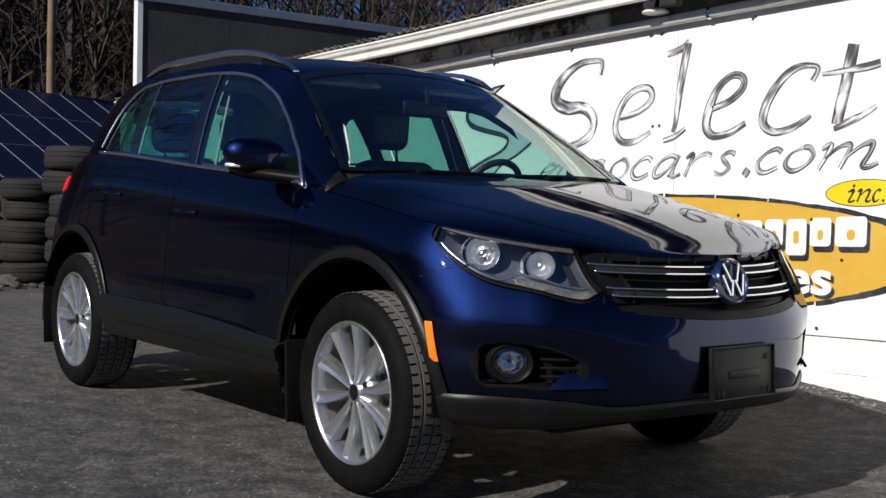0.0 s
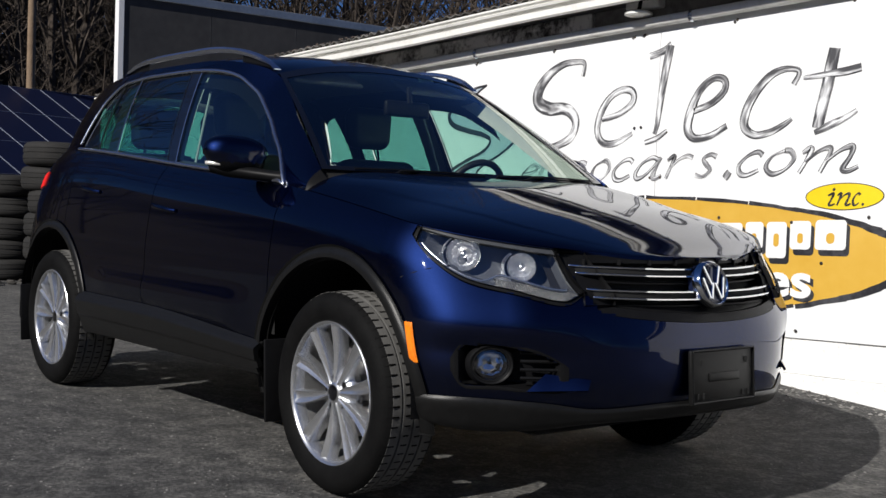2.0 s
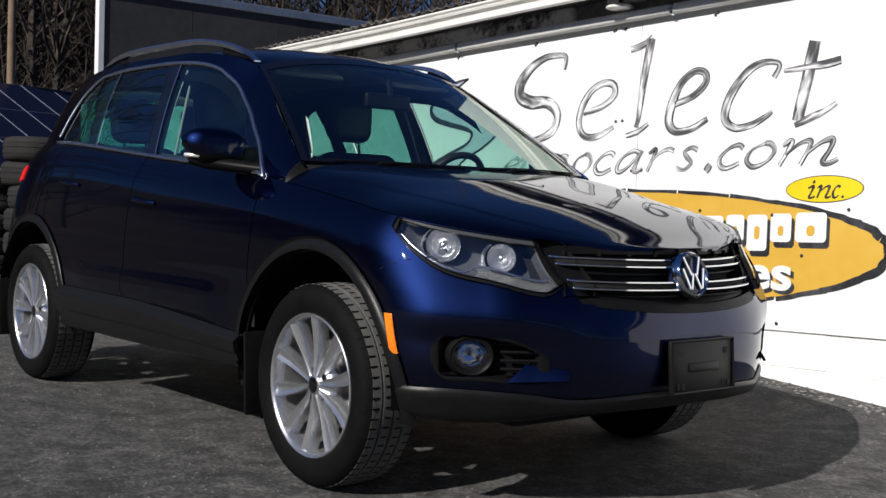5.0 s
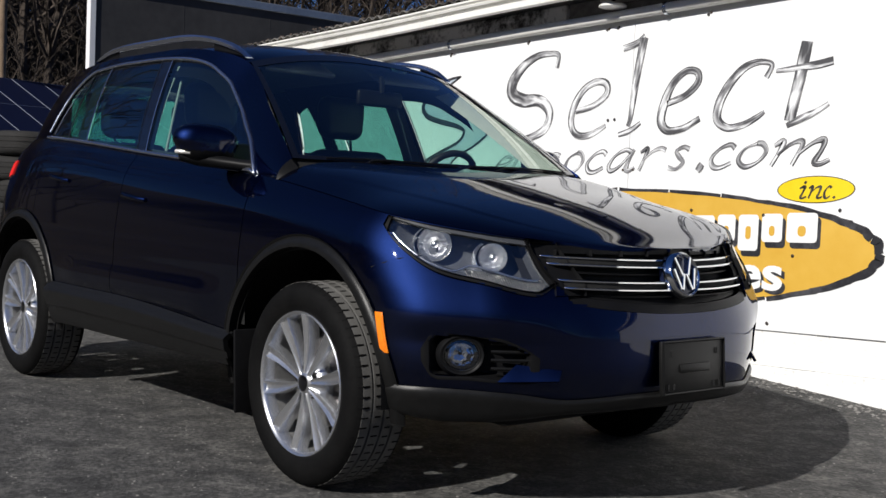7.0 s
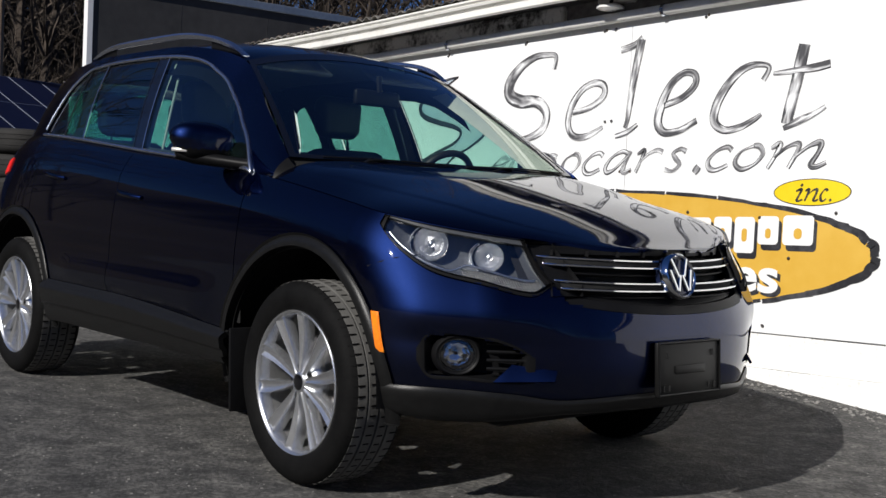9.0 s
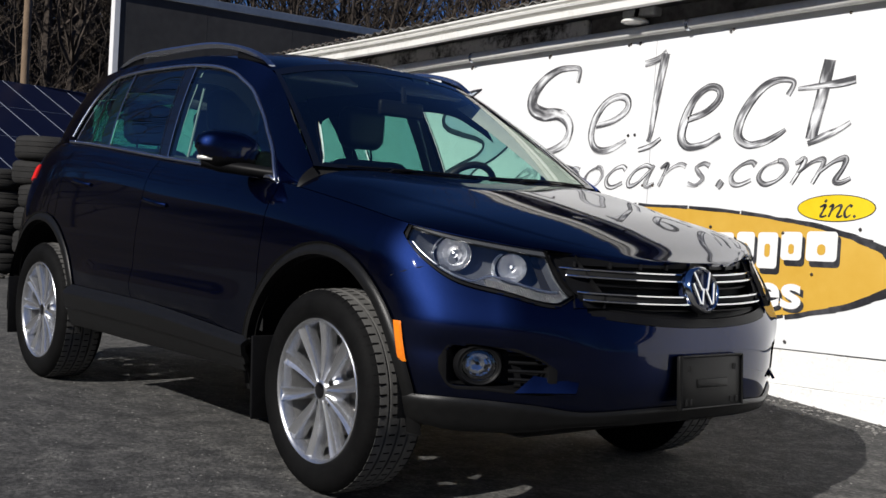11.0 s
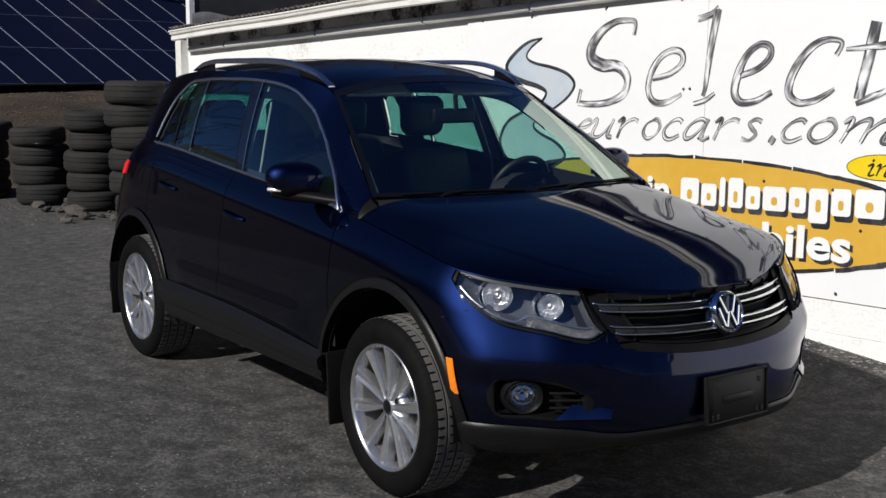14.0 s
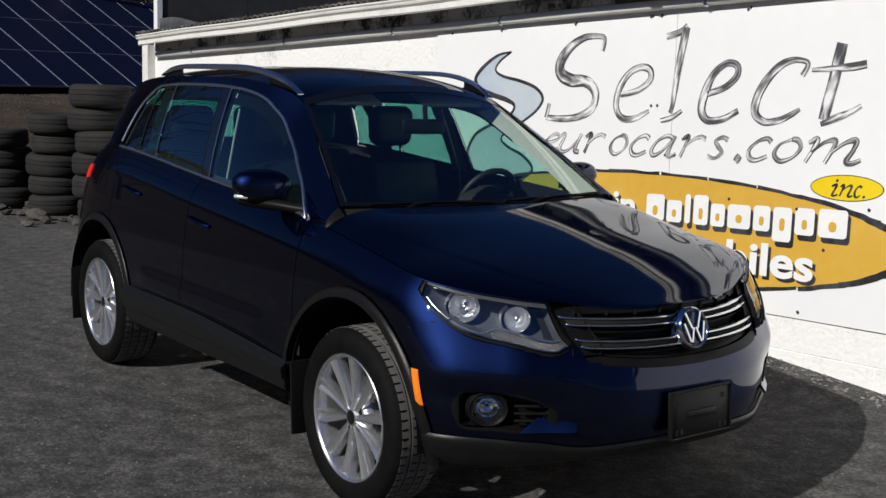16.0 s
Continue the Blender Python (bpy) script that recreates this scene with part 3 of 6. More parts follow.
for side in (-1, 1):
    f, flip = skin(side), side < 0
    def bumper_zone(c):
        return c.x > 0.36 + (c.z - 0.77) * 3.0 if c.z > 0.77 else c.x > 0.30
    front_as = a_front + as_of(X0, SEAM1 + 0.0025)[1:]
    part("front_bumper", grid(f, a_front, vs, lambda c: keep_paint(c) and bumper_zone(c), flip, 0.012), PAINT, car, "dark navy painted bumper half")
    part("front_wing", grid(f, front_as, vs, lambda c: keep_paint(c) and not bumper_zone(c), flip, 0.012), PAINT, car)
    part("front_door", grid(f, as_of(SEAM1 - 0.0025, SEAM2 + 0.0025), vs, keep_paint, flip, 0.02), PAINT, car)
    part("rear_door", grid(f, as_of(SEAM2 - 0.0025, SEAM3 + 0.0025), vs, keep_paint, flip, 0.02), PAINT, car)
    part("rear_quarter", grid(f, as_of(SEAM3 - 0.0025, X1) + a_rear[1:], vs, keep_paint, flip, 0.012), PAINT, car)
    # Black lower cladding, standing proud of the paint.
    def clad(a, v, s=side):
        x = outline(a, 0.5)[0]
        lo, hi = CLAD_LOW(x), CLAD_TOP(x) + 0.006
        z = lo + (hi - lo) * v
        bulge = 0.010 * (1 - (2 * v - 1) ** 4) + 0.004
        if -2.3 < x < -0.3:      # the sill steps out below a sloping shelf, with a soft fold further down
            bulge += 0.027 * smooth01(1 - v, 0.0, 0.24) - 0.010 * smooth01(0.45 - v, 0.0, 0.06)
        if v <= 0:
            bulge = -0.05
        x, w = outline(a, z, bulge)
        return x, s * w, z
    cvs = [0, 0.001] + lin(0.06, 1, 20)
    part("lower_bumper_trim", grid(clad, a_front + as_of(X0, 0.2)[1:], cvs, lambda c: not in_arch(c, 0.452), flip, 0.02), CLADDING, car, "grained black lower bumper trim")
    part("sill_trim", grid(clad, as_of(-0.33, -2.27), cvs, lambda c: not in_arch(c, 0.452), flip, 0.02), CLADDING, car, "grained black plastic sill trim")
    part("rear_bumper_trim", grid(clad, as_of(-2.5, X1) + a_rear[1:], cvs, lambda c: not in_arch(c, 0.452), flip, 0.02), CLADDING, car)
    # Wheel arches: a lip of black plastic, and a liner behind it.
    for cx in (0.0, -WB):
        def arch(th, v, s=side, cx=cx):
            r = 0.462 + 0.036 * v
            x, z = cx + r * math.cos(th), 0.345 + r * math.sin(th)
            lift = 0.012 * (1 - v ** 4) - (0.03 if v <= 0 else 0)
            a = a_at_x(x, z) if x > X1 else 2 + (x - X1) / (TAIL(z) - X1) * 0.5
            if x <= X1:
                lo, hi = 2.0, 3.0
                for _ in range(20):
                    mid = (lo + hi) / 2
                    lo, hi = (mid, hi) if outline(mid, z)[0] > x else (lo, mid)
                a = lo
            return x, s * (outline(a, z)[1] + lift), z
        part("wheel_arch_lip", grid(arch, lin(-0.12, math.pi + 0.14, 64), [0, 0.001, 0.1, 0.3, 0.55, 0.8, 0.93, 1], None, side > 0, 0.01), CLADDING, car, "grained black wheel arch lip")
        liner = grid(lambda th, v, s=side, cx=cx: (cx + 0.466 * math.cos(th), s * (0.895 - 0.33 * v), 0.345 + 0.466 * math.sin(th)), lin(-0.02, math.pi + 0.1, 40), lin(0, 1, 3), None, side < 0)
        disc = [liner.verts.new((cx + 0.466 * math.cos(t), side * 0.565, 0.345 + 0.466 * math.sin(t))) for t in lin(-0.02, math.pi + 0.1, 24)]
        liner.faces.new(disc)
        part("wheel_arch_liner", liner, BLACK, car)
    # Mud flaps behind the wheels.
    for cx, dz in ((0.0, 0.0), (-WB, 0.01)):
        bm = box((0.014, 0.235, 0.30), (cx - 0.375, side * 0.800, 0.335), 0.005, 2)
        for v in bm.verts:
            v.co.x -= 0.10 * (v.co.z - 0.30) * (1 if v.co.z > 0.3 else 0.2)
        part("mud_flap", bm, BLACK, car, "black rubber mud flap")

# Dark inner shell behind the panel gaps, and the floor pan.
for side in (-1, 1):
    inner = bmesh.new()
    rows = [[inner.verts.new((x, side * (half_width(z, TOP(x)) - 0.03), z)) for z in lin(0.50, TOP(x) - 0.03, 6)] for x in lin(-0.40, -2.20, 14)]
    for r, s in zip(rows, rows[1:]):
        for j in range(5):
            inner.faces.new((r[j], r[j + 1], s[j + 1], s[j]))
    part("inner_shell", inner, GAP, car)
bm = box((3.9, 1.06, 0.20), (-1.32, 0, 0.37), 0.03)
box((1.76, 1.60, 0.12), (-1.30, 0, 0.37), 0.03, bm=bm)
box((0.56, 0.9, 0.30), (0.37, 0, 0.45), 0.03, bm=bm)
box((0.20, 0.9, 0.12), (0.58, 0, 0.46), 0.03, bm=bm)
box((0.50, 1.4, 0.25), (-3.2, 0, 0.48), 0.03, bm=bm)
part("floor_pan", bm, BLACK, car)
# Unseen tray, added to keep light off the ground below the nose.
part("light_block_tray", box((0.50, 1.00, 0.05), (0.22, 0, 0.285), 0.02, 2), BLACK, car)

# Bonnet.
CROWN = curve((-0.25, 0.092), (0.1, 0.080), (0.4, 0.059), (0.65, 0.033), (0.80, 0.007), (0.84, 0.0))


def edge_w(x):
    z = TOP(x)
    if x <= X0:
        return half_width(z, TOP(x))
    if x >= outline(0.0, z)[0]:
        return 0.0
    return outline(a_at_x(x, z), z)[1]


EDGE = curve(*[(x, edge_w(x)) for x in (0.30 + 0.535 * (1 - (1 - t) ** 2) for t in lin(0, 1, 60))])


def bonnet(p, q):
    back = -0.165 - 0.130 * q * q
    x = back + (0.832 - back) * (1 - (1 - p) ** 1.8)
    w = (EDGE(x) if x > X0 else edge_w(x)) - 0.004
    aq, c = abs(q), CROWN(x)
    # A rounded crown, fuller towards the middle, rolled over at the edge; a faint crease runs inwards to the grille.
    full = 0.12 + 0.43 * smooth01(x, -0.14, 0.22)
    drop = c * (full * aq ** 1.8 + (1 - full) * aq ** 9)
    cq = 0.86 - 0.40 * (x - 0.05) + 0.52 * max(x - 0.42, 0.0)
    step = 0.0025 * smooth01(0.84 - x, 0, 0.35) * smooth01(aq - cq, -0.03, 0.02) * (1 - aq ** 4)
    return x, q * w, TOP(x) + 0.002 + c - min(drop + step, c)


part("bonnet", grid(bonnet, lin(0, 1, 70), [math.copysign(abs(q) ** 0.85, q) for q in lin(-1, 1, 181)], None, False, 0.014), PAINT, car, "dark navy bonnet with soft creases", 60)

# Greenhouse.
ROOF_W = curve((-3.25, 0.44), (-2.7, 0.555), (-2.1, 0.602), (-1.6, 0.604), (-1.2, 0.590), (-0.95, 0.566), (-0.6, 0.664), (-0.30, 0.752))
ROOF_Z = curve((-3.25, 1.515), (-2.7, 1.580), (-2.1, 1.606), (-1.6, 1.606), (-1.2, 1.578), (-0.95, 1.515), (-0.6, 1.297), (-0.30, 1.108))
ROOF_C = curve((-3.25, 1.575), (-2.8, 1.632), (-2.2, 1.668), (-1.6, 1.672), (-1.2, 1.640), (-0.95, 1.590))
DLO = curve((-2.57, 1.215), (-2.565, 1.255), (-2.548, 1.320), (-2.515, 1.425), (-2.45, 1.500), (-2.385, 1.537), (-2.25, 1.554), (-1.9, 1.565), (-1.569, 1.562), (-1.29, 1.540),
            (-1.15, 1.508), (-1.08, 1.477), (-0.977, 1.428), (-0.899, 1.376), (-0.763, 1.292), (-0.702, 1.250), (-0.582, 1.170), (-0.468, 1.062), (-0.455, 1.048))


def cabin_side(x, z, out=0.0):
    """Half width of the greenhouse at x and z."""
    zb, zr = TOP(x), ROOF_Z(x)
    if x >= X1:
        wb = outline(1 + (x - X0) / (X1 - X0), zb)[1]
    else:
        n = REAR_POWER(zb)
        wb = half_width(zb, zb) * (1 - min((X1 - x) / (X1 - TAIL(zb)), 1) ** n) ** (1 / n)
    t = (z - zb) / max(zr - zb, 1e-3)
    return wb + (ROOF_W(x) - wb) * t + 0.016 * (1 - (2 * min(max(t, 0), 1) - 1) ** 2) + out


def sill_line(x):
    return TOP(x) + 0.010


def pane(side, x0, x1, out, n=24, m=14):
    """A piece of the side between lower and upper window lines; x0 and x1: (foot, head) of its edges."""
    def f(u, v):
        xa, xb = x0[0] + (x0[1] - x0[0]) * v, x1[0] + (x1[1] - x1[0]) * v
        x = xa + (xb - xa) * u
        lo = sill_line(x)
        z = lo + (max(DLO(x), lo + 0.001) - lo) * v
        return x, side * cabin_side(x, z, out), z
    return grid(f, lin(0, 1, n), lin(0, 1, m), None, side < 0)


ROOF_XS = lin(-3.22, -0.95, 70)
for side in (-1, 1):
    # Painted frame round the windows up to the roof's edge.
    xs_frame = lin(-3.22, -0.305, 150)
    def frame_skin(x, v, s=side):
        lo = TOP(x) if (x > -0.455 or x < -2.57) else max(DLO(x), TOP(x)) + 0.004
        lo = min(lo, ROOF_Z(x) - 0.002)
        z = lo + (ROOF_Z(x) - lo) * v
        return x, s * cabin_side(x, z), z
    part("window_surround", grid(frame_skin, xs_frame, lin(0, 1, 12), None, side > 0, 0.01), PAINT, car)
    part("front_side_window", pane(side, (-0.462, -0.51), (-1.410, -1.500), -0.006), SIDE_GLASS, car, "green tinted side window").visible_shadow = False
    part("b_pillar", pane(side, (-1.419, -1.509), (-1.507, -1.602), -0.002), GLOSS_BLACK, car, "gloss black door pillar")
    part("pillar_edge", pane(side, (-1.408, -1.498), (-1.4185, -1.5085), 0.001, 4), SATIN, car, "satin metal edge strip")
    part("pillar_edge", pane(side, (-1.505, -1.600), (-1.510, -1.605), 0.001, 4), CLADDING, car)
    part("rear_side_window", pane(side, (-1.512, -1.606), (-2.074, -2.138), -0.006), DARK_GLASS, car, "dark privacy glass").visible_shadow = False
    part("window_divider", pane(side, (-2.072, -2.136), (-2.086, -2.150), 0.0, 4), SATIN, car, "satin metal divider")
    part("quarter_window", pane(side, (-2.087, -2.151), (-2.562, -2.45), -0.006), DARK_GLASS, car, "dark privacy glass").visible_shadow = False
    part("quarter_divider", pane(side, (-2.304, -2.345), (-2.322, -2.363), -0.001, 4), BLACK, car)
    # Bright strip round the side windows.
    strip = [(x, side * cabin_side(x, DLO(x), 0.004), DLO(x)) for x in lin(-2.567, -0.458, 110)]
    low = [(x, side * cabin_side(x, sill_line(x), 0.006), sill_line(x)) for x in lin(-0.458, -2.567, 60)]
    part("window_chrome_strip", tube(strip + low[1:], 0.0082, 6), SATIN, car, "satin aluminium window strip", 80)
    # Roof rail.
    foot_f, foot_r = -0.985, -2.48
    def rail_pt(t, s=side):
        x = foot_f + (foot_r - foot_f) * t
        base = ROOF_Z(x) + 0.010
        return Vector((x, s * (ROOF_W(x) - 0.022), base + 0.040 * (1 - abs(2 * t - 1) ** 5.0)))
    bm = bmesh.new()
    ring = []
    for t in lin(0, 1, 60):
        p, h = rail_pt(t), (0.010 + 0.004 * math.sin(math.pi * t)) * (0.25 + 0.75 * min(1.0, 14 * t, 14 * (1 - t)))
        ring.append([bm.verts.new(p + Vector((0, side * dy, dz * h / 0.016))) for dy, dz in ((-0.016, -0.012), (0.012, -0.016), (0.018, 0.004), (0.010, 0.016), (-0.012, 0.016), (-0.018, 0.002))])
    for r, s2 in zip(ring, ring[1:]):
        for k in range(6):
            bm.faces.new((r[k], r[(k + 1) % 6], s2[(k + 1) % 6], s2[k]))
    bm.faces.new(ring[0]); bm.faces.new(ring[-1][::-1])
    bmesh.ops.recalc_face_normals(bm, faces=bm.faces[:])
    rail = part("roof_rail", bm, SATIN, car, "satin silver roof rail", 50)
    for t0, t1 in ((0.03, 0.17), (0.80, 0.97)):
        bm = grid(lambda t, v: (rail_pt(t).x, rail_pt(t).y + 0.0, ROOF_Z(rail_pt(t).x) + (rail_pt(t).z - ROOF_Z(rail_pt(t).x)) * v), lin(t0, t1, 8), (0, 1))
        part("rail_foot", bm, BLACK, rail)


def roof(x, q):
    w = ROOF_W(x)
    return x, q * w, ROOF_Z(x) + (ROOF_C(x) - ROOF_Z(x)) * (1 - abs(q) ** 2.3)


part("roof", grid(roof, ROOF_XS, lin(-1, 1, 60), None, False, 0.004), PAINT, car, "dark navy steel roof", 70)
part("headliner", grid(lambda x, q: (roof(x, q)[0], q * (ROOF_W(x) - 0.01), roof(x, q)[2] - 0.035), lin(-3.1, -0.965, 20), lin(-1, 1, 20), None, True), HEADLINER, car)


def screen(q, v):
    base = Vector((-0.205 - 0.112 * q * q, 0.742 * q, 1.104 + 0.007 * q * q))
    head = Vector(roof(-0.95, q * 0.985))
    p = base.lerp(head, v)
    return p + Vector((0.5, 0, 0.85)) * 0.030 * 4 * v * (1 - v) * (1 - 0.6 * q * q)


part("windscreen", grid(screen, lin(-1, 1, 40), lin(0, 1, 24), None, False), WIND_GLASS, car, "green tinted windscreen").visible_shadow = False
# Black frit band and pillar rubber round the screen.
def frit(q, v):
    p = Vector(screen(q, v))
    return p + Vector((0.5, 0, 0.85)) * 0.002
for name, us, vv in (("screen_rubber", lin(-1, -0.965, 3), lin(0, 1, 24)), ("screen_rubber", lin(0.965, 1, 3), lin(0, 1, 24)), ("screen_rubber", lin(-1, 1, 40), lin(0.925, 1, 4)), ("screen_rubber", lin(-1, 1, 40), lin(0, 0.030, 3))):
    part(name, grid(frit, us, vv, None, False), GLOSS_BLACK, car)
# Cowl between bonnet and screen.
def cowl(q, v):
    b = Vector(bonnet(0, q)) - Vector((0, 0, 0.030))
    s = Vector(screen(q * 1.0, 0.03))
    return b.lerp(s, v) - Vector((0, 0, 0.018 * math.sin(math.pi * v)))
part("cowl", grid(cowl, lin(-1, 1, 40), lin(0, 1, 6), None, True), GAP, car)
for y0, y1, xo in ((-0.62, -0.05, 0.0), (0.02, 0.64, 0.012)):
    pts = []
    for t in lin(0, 1, 14):
        q = (y0 + (y1 - y0) * t) / 0.742
        p = Vector(screen(q, 0.004 + 0.012 * math.sin(math.pi * t) + xo * 0.5)) + Vector((0.5, 0, 0.85)) * 0.008
        pts.append(p)
    wiper = part("wiper", tube(pts, 0.0036, 6), BLACK, car, "black wiper")
    part("wiper_arm", tube([Vector((-0.20, y0 + 0.10, 1.090)), pts[4] + Vector((0.02, 0, -0.004)), pts[6]], 0.005, 6), BLACK, wiper)
# A-pillar corner between wing and screen, and the tail.
for side in (-1, 1):
    def corner(t, v, s=side):
        a = Vector(bonnet(0, s * (1 - 0.085 * v)))
        z = 1.030 + 0.078 * v
        b = Vector((-0.305, s * cabin_side(-0.305, z), z))
        return a.lerp(b, t)
    # Bodywork corner, coloured black so that it reads as a shaded gap.
    part("pillar_foot", grid(corner, lin(0, 1, 6), lin(0, 1, 6), None, side < 0), BLACK, car, "body corner coloured black like a shaded gap")


def tail_face(q, v):
    h = Vector((-3.22, q * ROOF_W(-3.22), roof(-3.22, q)[2]))
    zb = 1.20
    f = Vector((-3.37 + 0.12 * q * q, q * 0.55, zb))
    g = h.lerp(f, v)
    return g


part("tailgate_window", grid(tail_face, lin(-1, 1, 24), lin(0.15, 0.95, 8), None, False), DARK_GLASS, car).visible_shadow = False
bm = grid(lambda q, v: (-3.20 - 0.10 * v, q * (0.44 - 0.03 * v), roof(-3.2, q)[2] + 0.004 - 0.05 * v * v), lin(-1, 1, 24), lin(0, 1, 6))
part("roof_spoiler", bm, PAINT, car)
for side in (-1, 1):
    bm = grid(lambda t, v, s=side: tuple(Vector((-3.22, s * cabin_side(-3.22, ROOF_Z(-3.22) - 0.29 * v), ROOF_Z(-3.22) - 0.29 * v)).lerp(Vector(tail_face(s * 0.97, v)), t)), lin(0, 1, 6), lin(0, 1, 8), None, side > 0)
    part("rear_pillar", bm, PAINT, car)
    # Tail lamp, wrapped round the corner.
    def lamp_skin(u, v, s=side):
        a = 2.20 + 0.48 * u
        z = 0.990 + 0.03 * (1 - u) ** 3 + (1.085 - 0.02 * (1 - u) - 0.990) * v
        lift = 0.010 - 0.004 * max(abs(2 * u - 1), abs(2 * v - 1)) ** 6
        x, w = outline(a, z, lift)
        return x, s * w, z
    part("tail_lamp", grid(lamp_skin, lin(0, 1, 20), lin(0, 1, 10), None, side < 0, 0.01), RED, car, "red tail lamp")

# ---- nose: grille, bars, badge, head lamps, fog lamps, plate holder ----
def nose_pt(y, z, out=0.0):
    w = abs(y)
    x, ww = outline(a_at_w(w, z), z, out)
    return Vector((x, math.copysign(ww, y) if w > 1e-4 else 0.0, z))


part("grille_back", grid(lambda y, z: tuple(nose_pt(y, z, -0.055)), lin(-0.56, 0.56, 50), lin(0.63, 0.862, 8), None, False), GAP, car)
# Surround: black lips above and below, sides against the lamps.
def grille_low(y):
    return 0.650 + 0.15 * y * y


for d0, d1, dep in ((0.0, 0.026, 0.003), (0.026, 0.046, -0.022)):
    part("grille_lip", grid(lambda y, v: tuple(nose_pt(y, grille_low(y) + d0 + (d1 - d0) * v, dep - 0.012 * v)), lin(-0.505, 0.505, 60), lin(0, 1, 5), None, False, 0.03), BLACK, car)
part("grille_head", grid(lambda y, v: tuple(nose_pt(y, 0.832 + 0.024 * v, -0.020 + 0.012 * v)), lin(-0.49, 0.49, 60), lin(0, 1, 4), None, False, 0.03), BLACK, car)
for i in range(9):
    y = -0.44 + 0.11 * i
    part("grille_rib", box((0.03, 0.006, 0.018), nose_pt(y, 0.834, -0.024), 0.002, 1), BLACK, car)
for side in (-1, 1):
    def cheek(u, v, s=side):
        z = 0.70 + 0.155 * v
        x, w = outline(hl_inner(max(z, 0.735)) - 0.075 * (1 - u) + 0.018 * u, z, -0.004 - 0.02 * (1 - u))
        return x, s * w, z
    part("grille_cheek", grid(cheek, lin(0, 1, 6), lin(0, 1, 10), None, side > 0, 0.02), BLACK, car)


def bar(z, y0, y1, h, out):
    pts = lin(y0, y1, 48)
    bm = bmesh.new()
    ring = []
    for y in pts:
        p = nose_pt(y, z + 0.008 * (abs(y) / 0.5) ** 2, 0)
        p.x -= 0.030 * smooth01(abs(y), max(abs(y0), abs(y1)) - 0.022, max(abs(y0), abs(y1)))
        ring.append([bm.verts.new(p + Vector((dx + out, 0, dz * h))) for dx, dz in ((-0.03, -0.5), (-0.004, -0.5), (0.0, -0.25), (0.0, 0.25), (-0.004, 0.5), (-0.03, 0.5))])
    for r, s in zip(ring, ring[1:]):
        for k in range(6):
            bm.faces.new((r[k], s[k], s[(k + 1) % 6], r[(k + 1) % 6]))
    bm.faces.new(ring[0]); bm.faces.new(ring[-1][::-1])
    bmesh.ops.recalc_face_normals(bm, faces=bm.faces[:])
    return bm


for z_hi, z_lo, half in ((0.815, 0.793, 0.490), (0.745, 0.722, 0.466)):
    blade = part("grille_blade", bar((z_hi + z_lo) / 2, -half + 0.008, half - 0.008, z_hi - z_lo, -0.010), GAP, car, "black grille blade")
    for z, dw in ((z_hi, 0.0), (z_lo, -0.012)):
        part("chrome_bar", bar(z, -half - dw, half + dw, 0.0080, 0.002), CHROME, blade, "chrome bar", 60)
for z in (0.769, 0.700):
    part("grille_slat", bar(z, -0.465, 0.465, 0.008, -0.028), BLACK, car)

badge = part("badge", revolve([(0.0, 0.006), (0.048, 0.005), (0.056, 0.0), (0.060, -0.03)], 40, "x"), material("navy_badge_enamel", (0.01, 0.015, 0.04), 0.1, 0.2), car, "round chrome-ringed badge")
badge.location = (0.884, -0.002, 0.769)
badge.rotation_euler = (0, radians(-16), 0)
badge.scale = (1.2, 1.2, 1.2)
part("badge_ring", revolve([(0.0525, 0.0), (0.054, 0.010), (0.058, 0.013), (0.0625, 0.009), (0.064, -0.012)], 56, "x"), CHROME, badge, smooth=60)
for y, z, ang, ln in ((-0.022, 0.022, 24, 0.058), (0.022, 0.022, -24, 0.058), (-0.034, -0.012, 18, 0.062), (0.034, -0.012, -18, 0.062), (-0.012, -0.020, -20, 0.050), (0.012, -0.020, 20, 0.050)):
    bm = box((0.008, 0.010, ln), (0.009, y, z), 0.002, 1, Matrix.Rotation(radians(ang), 3, "X"))
    part("badge_stroke", bm, CHROME, badge)

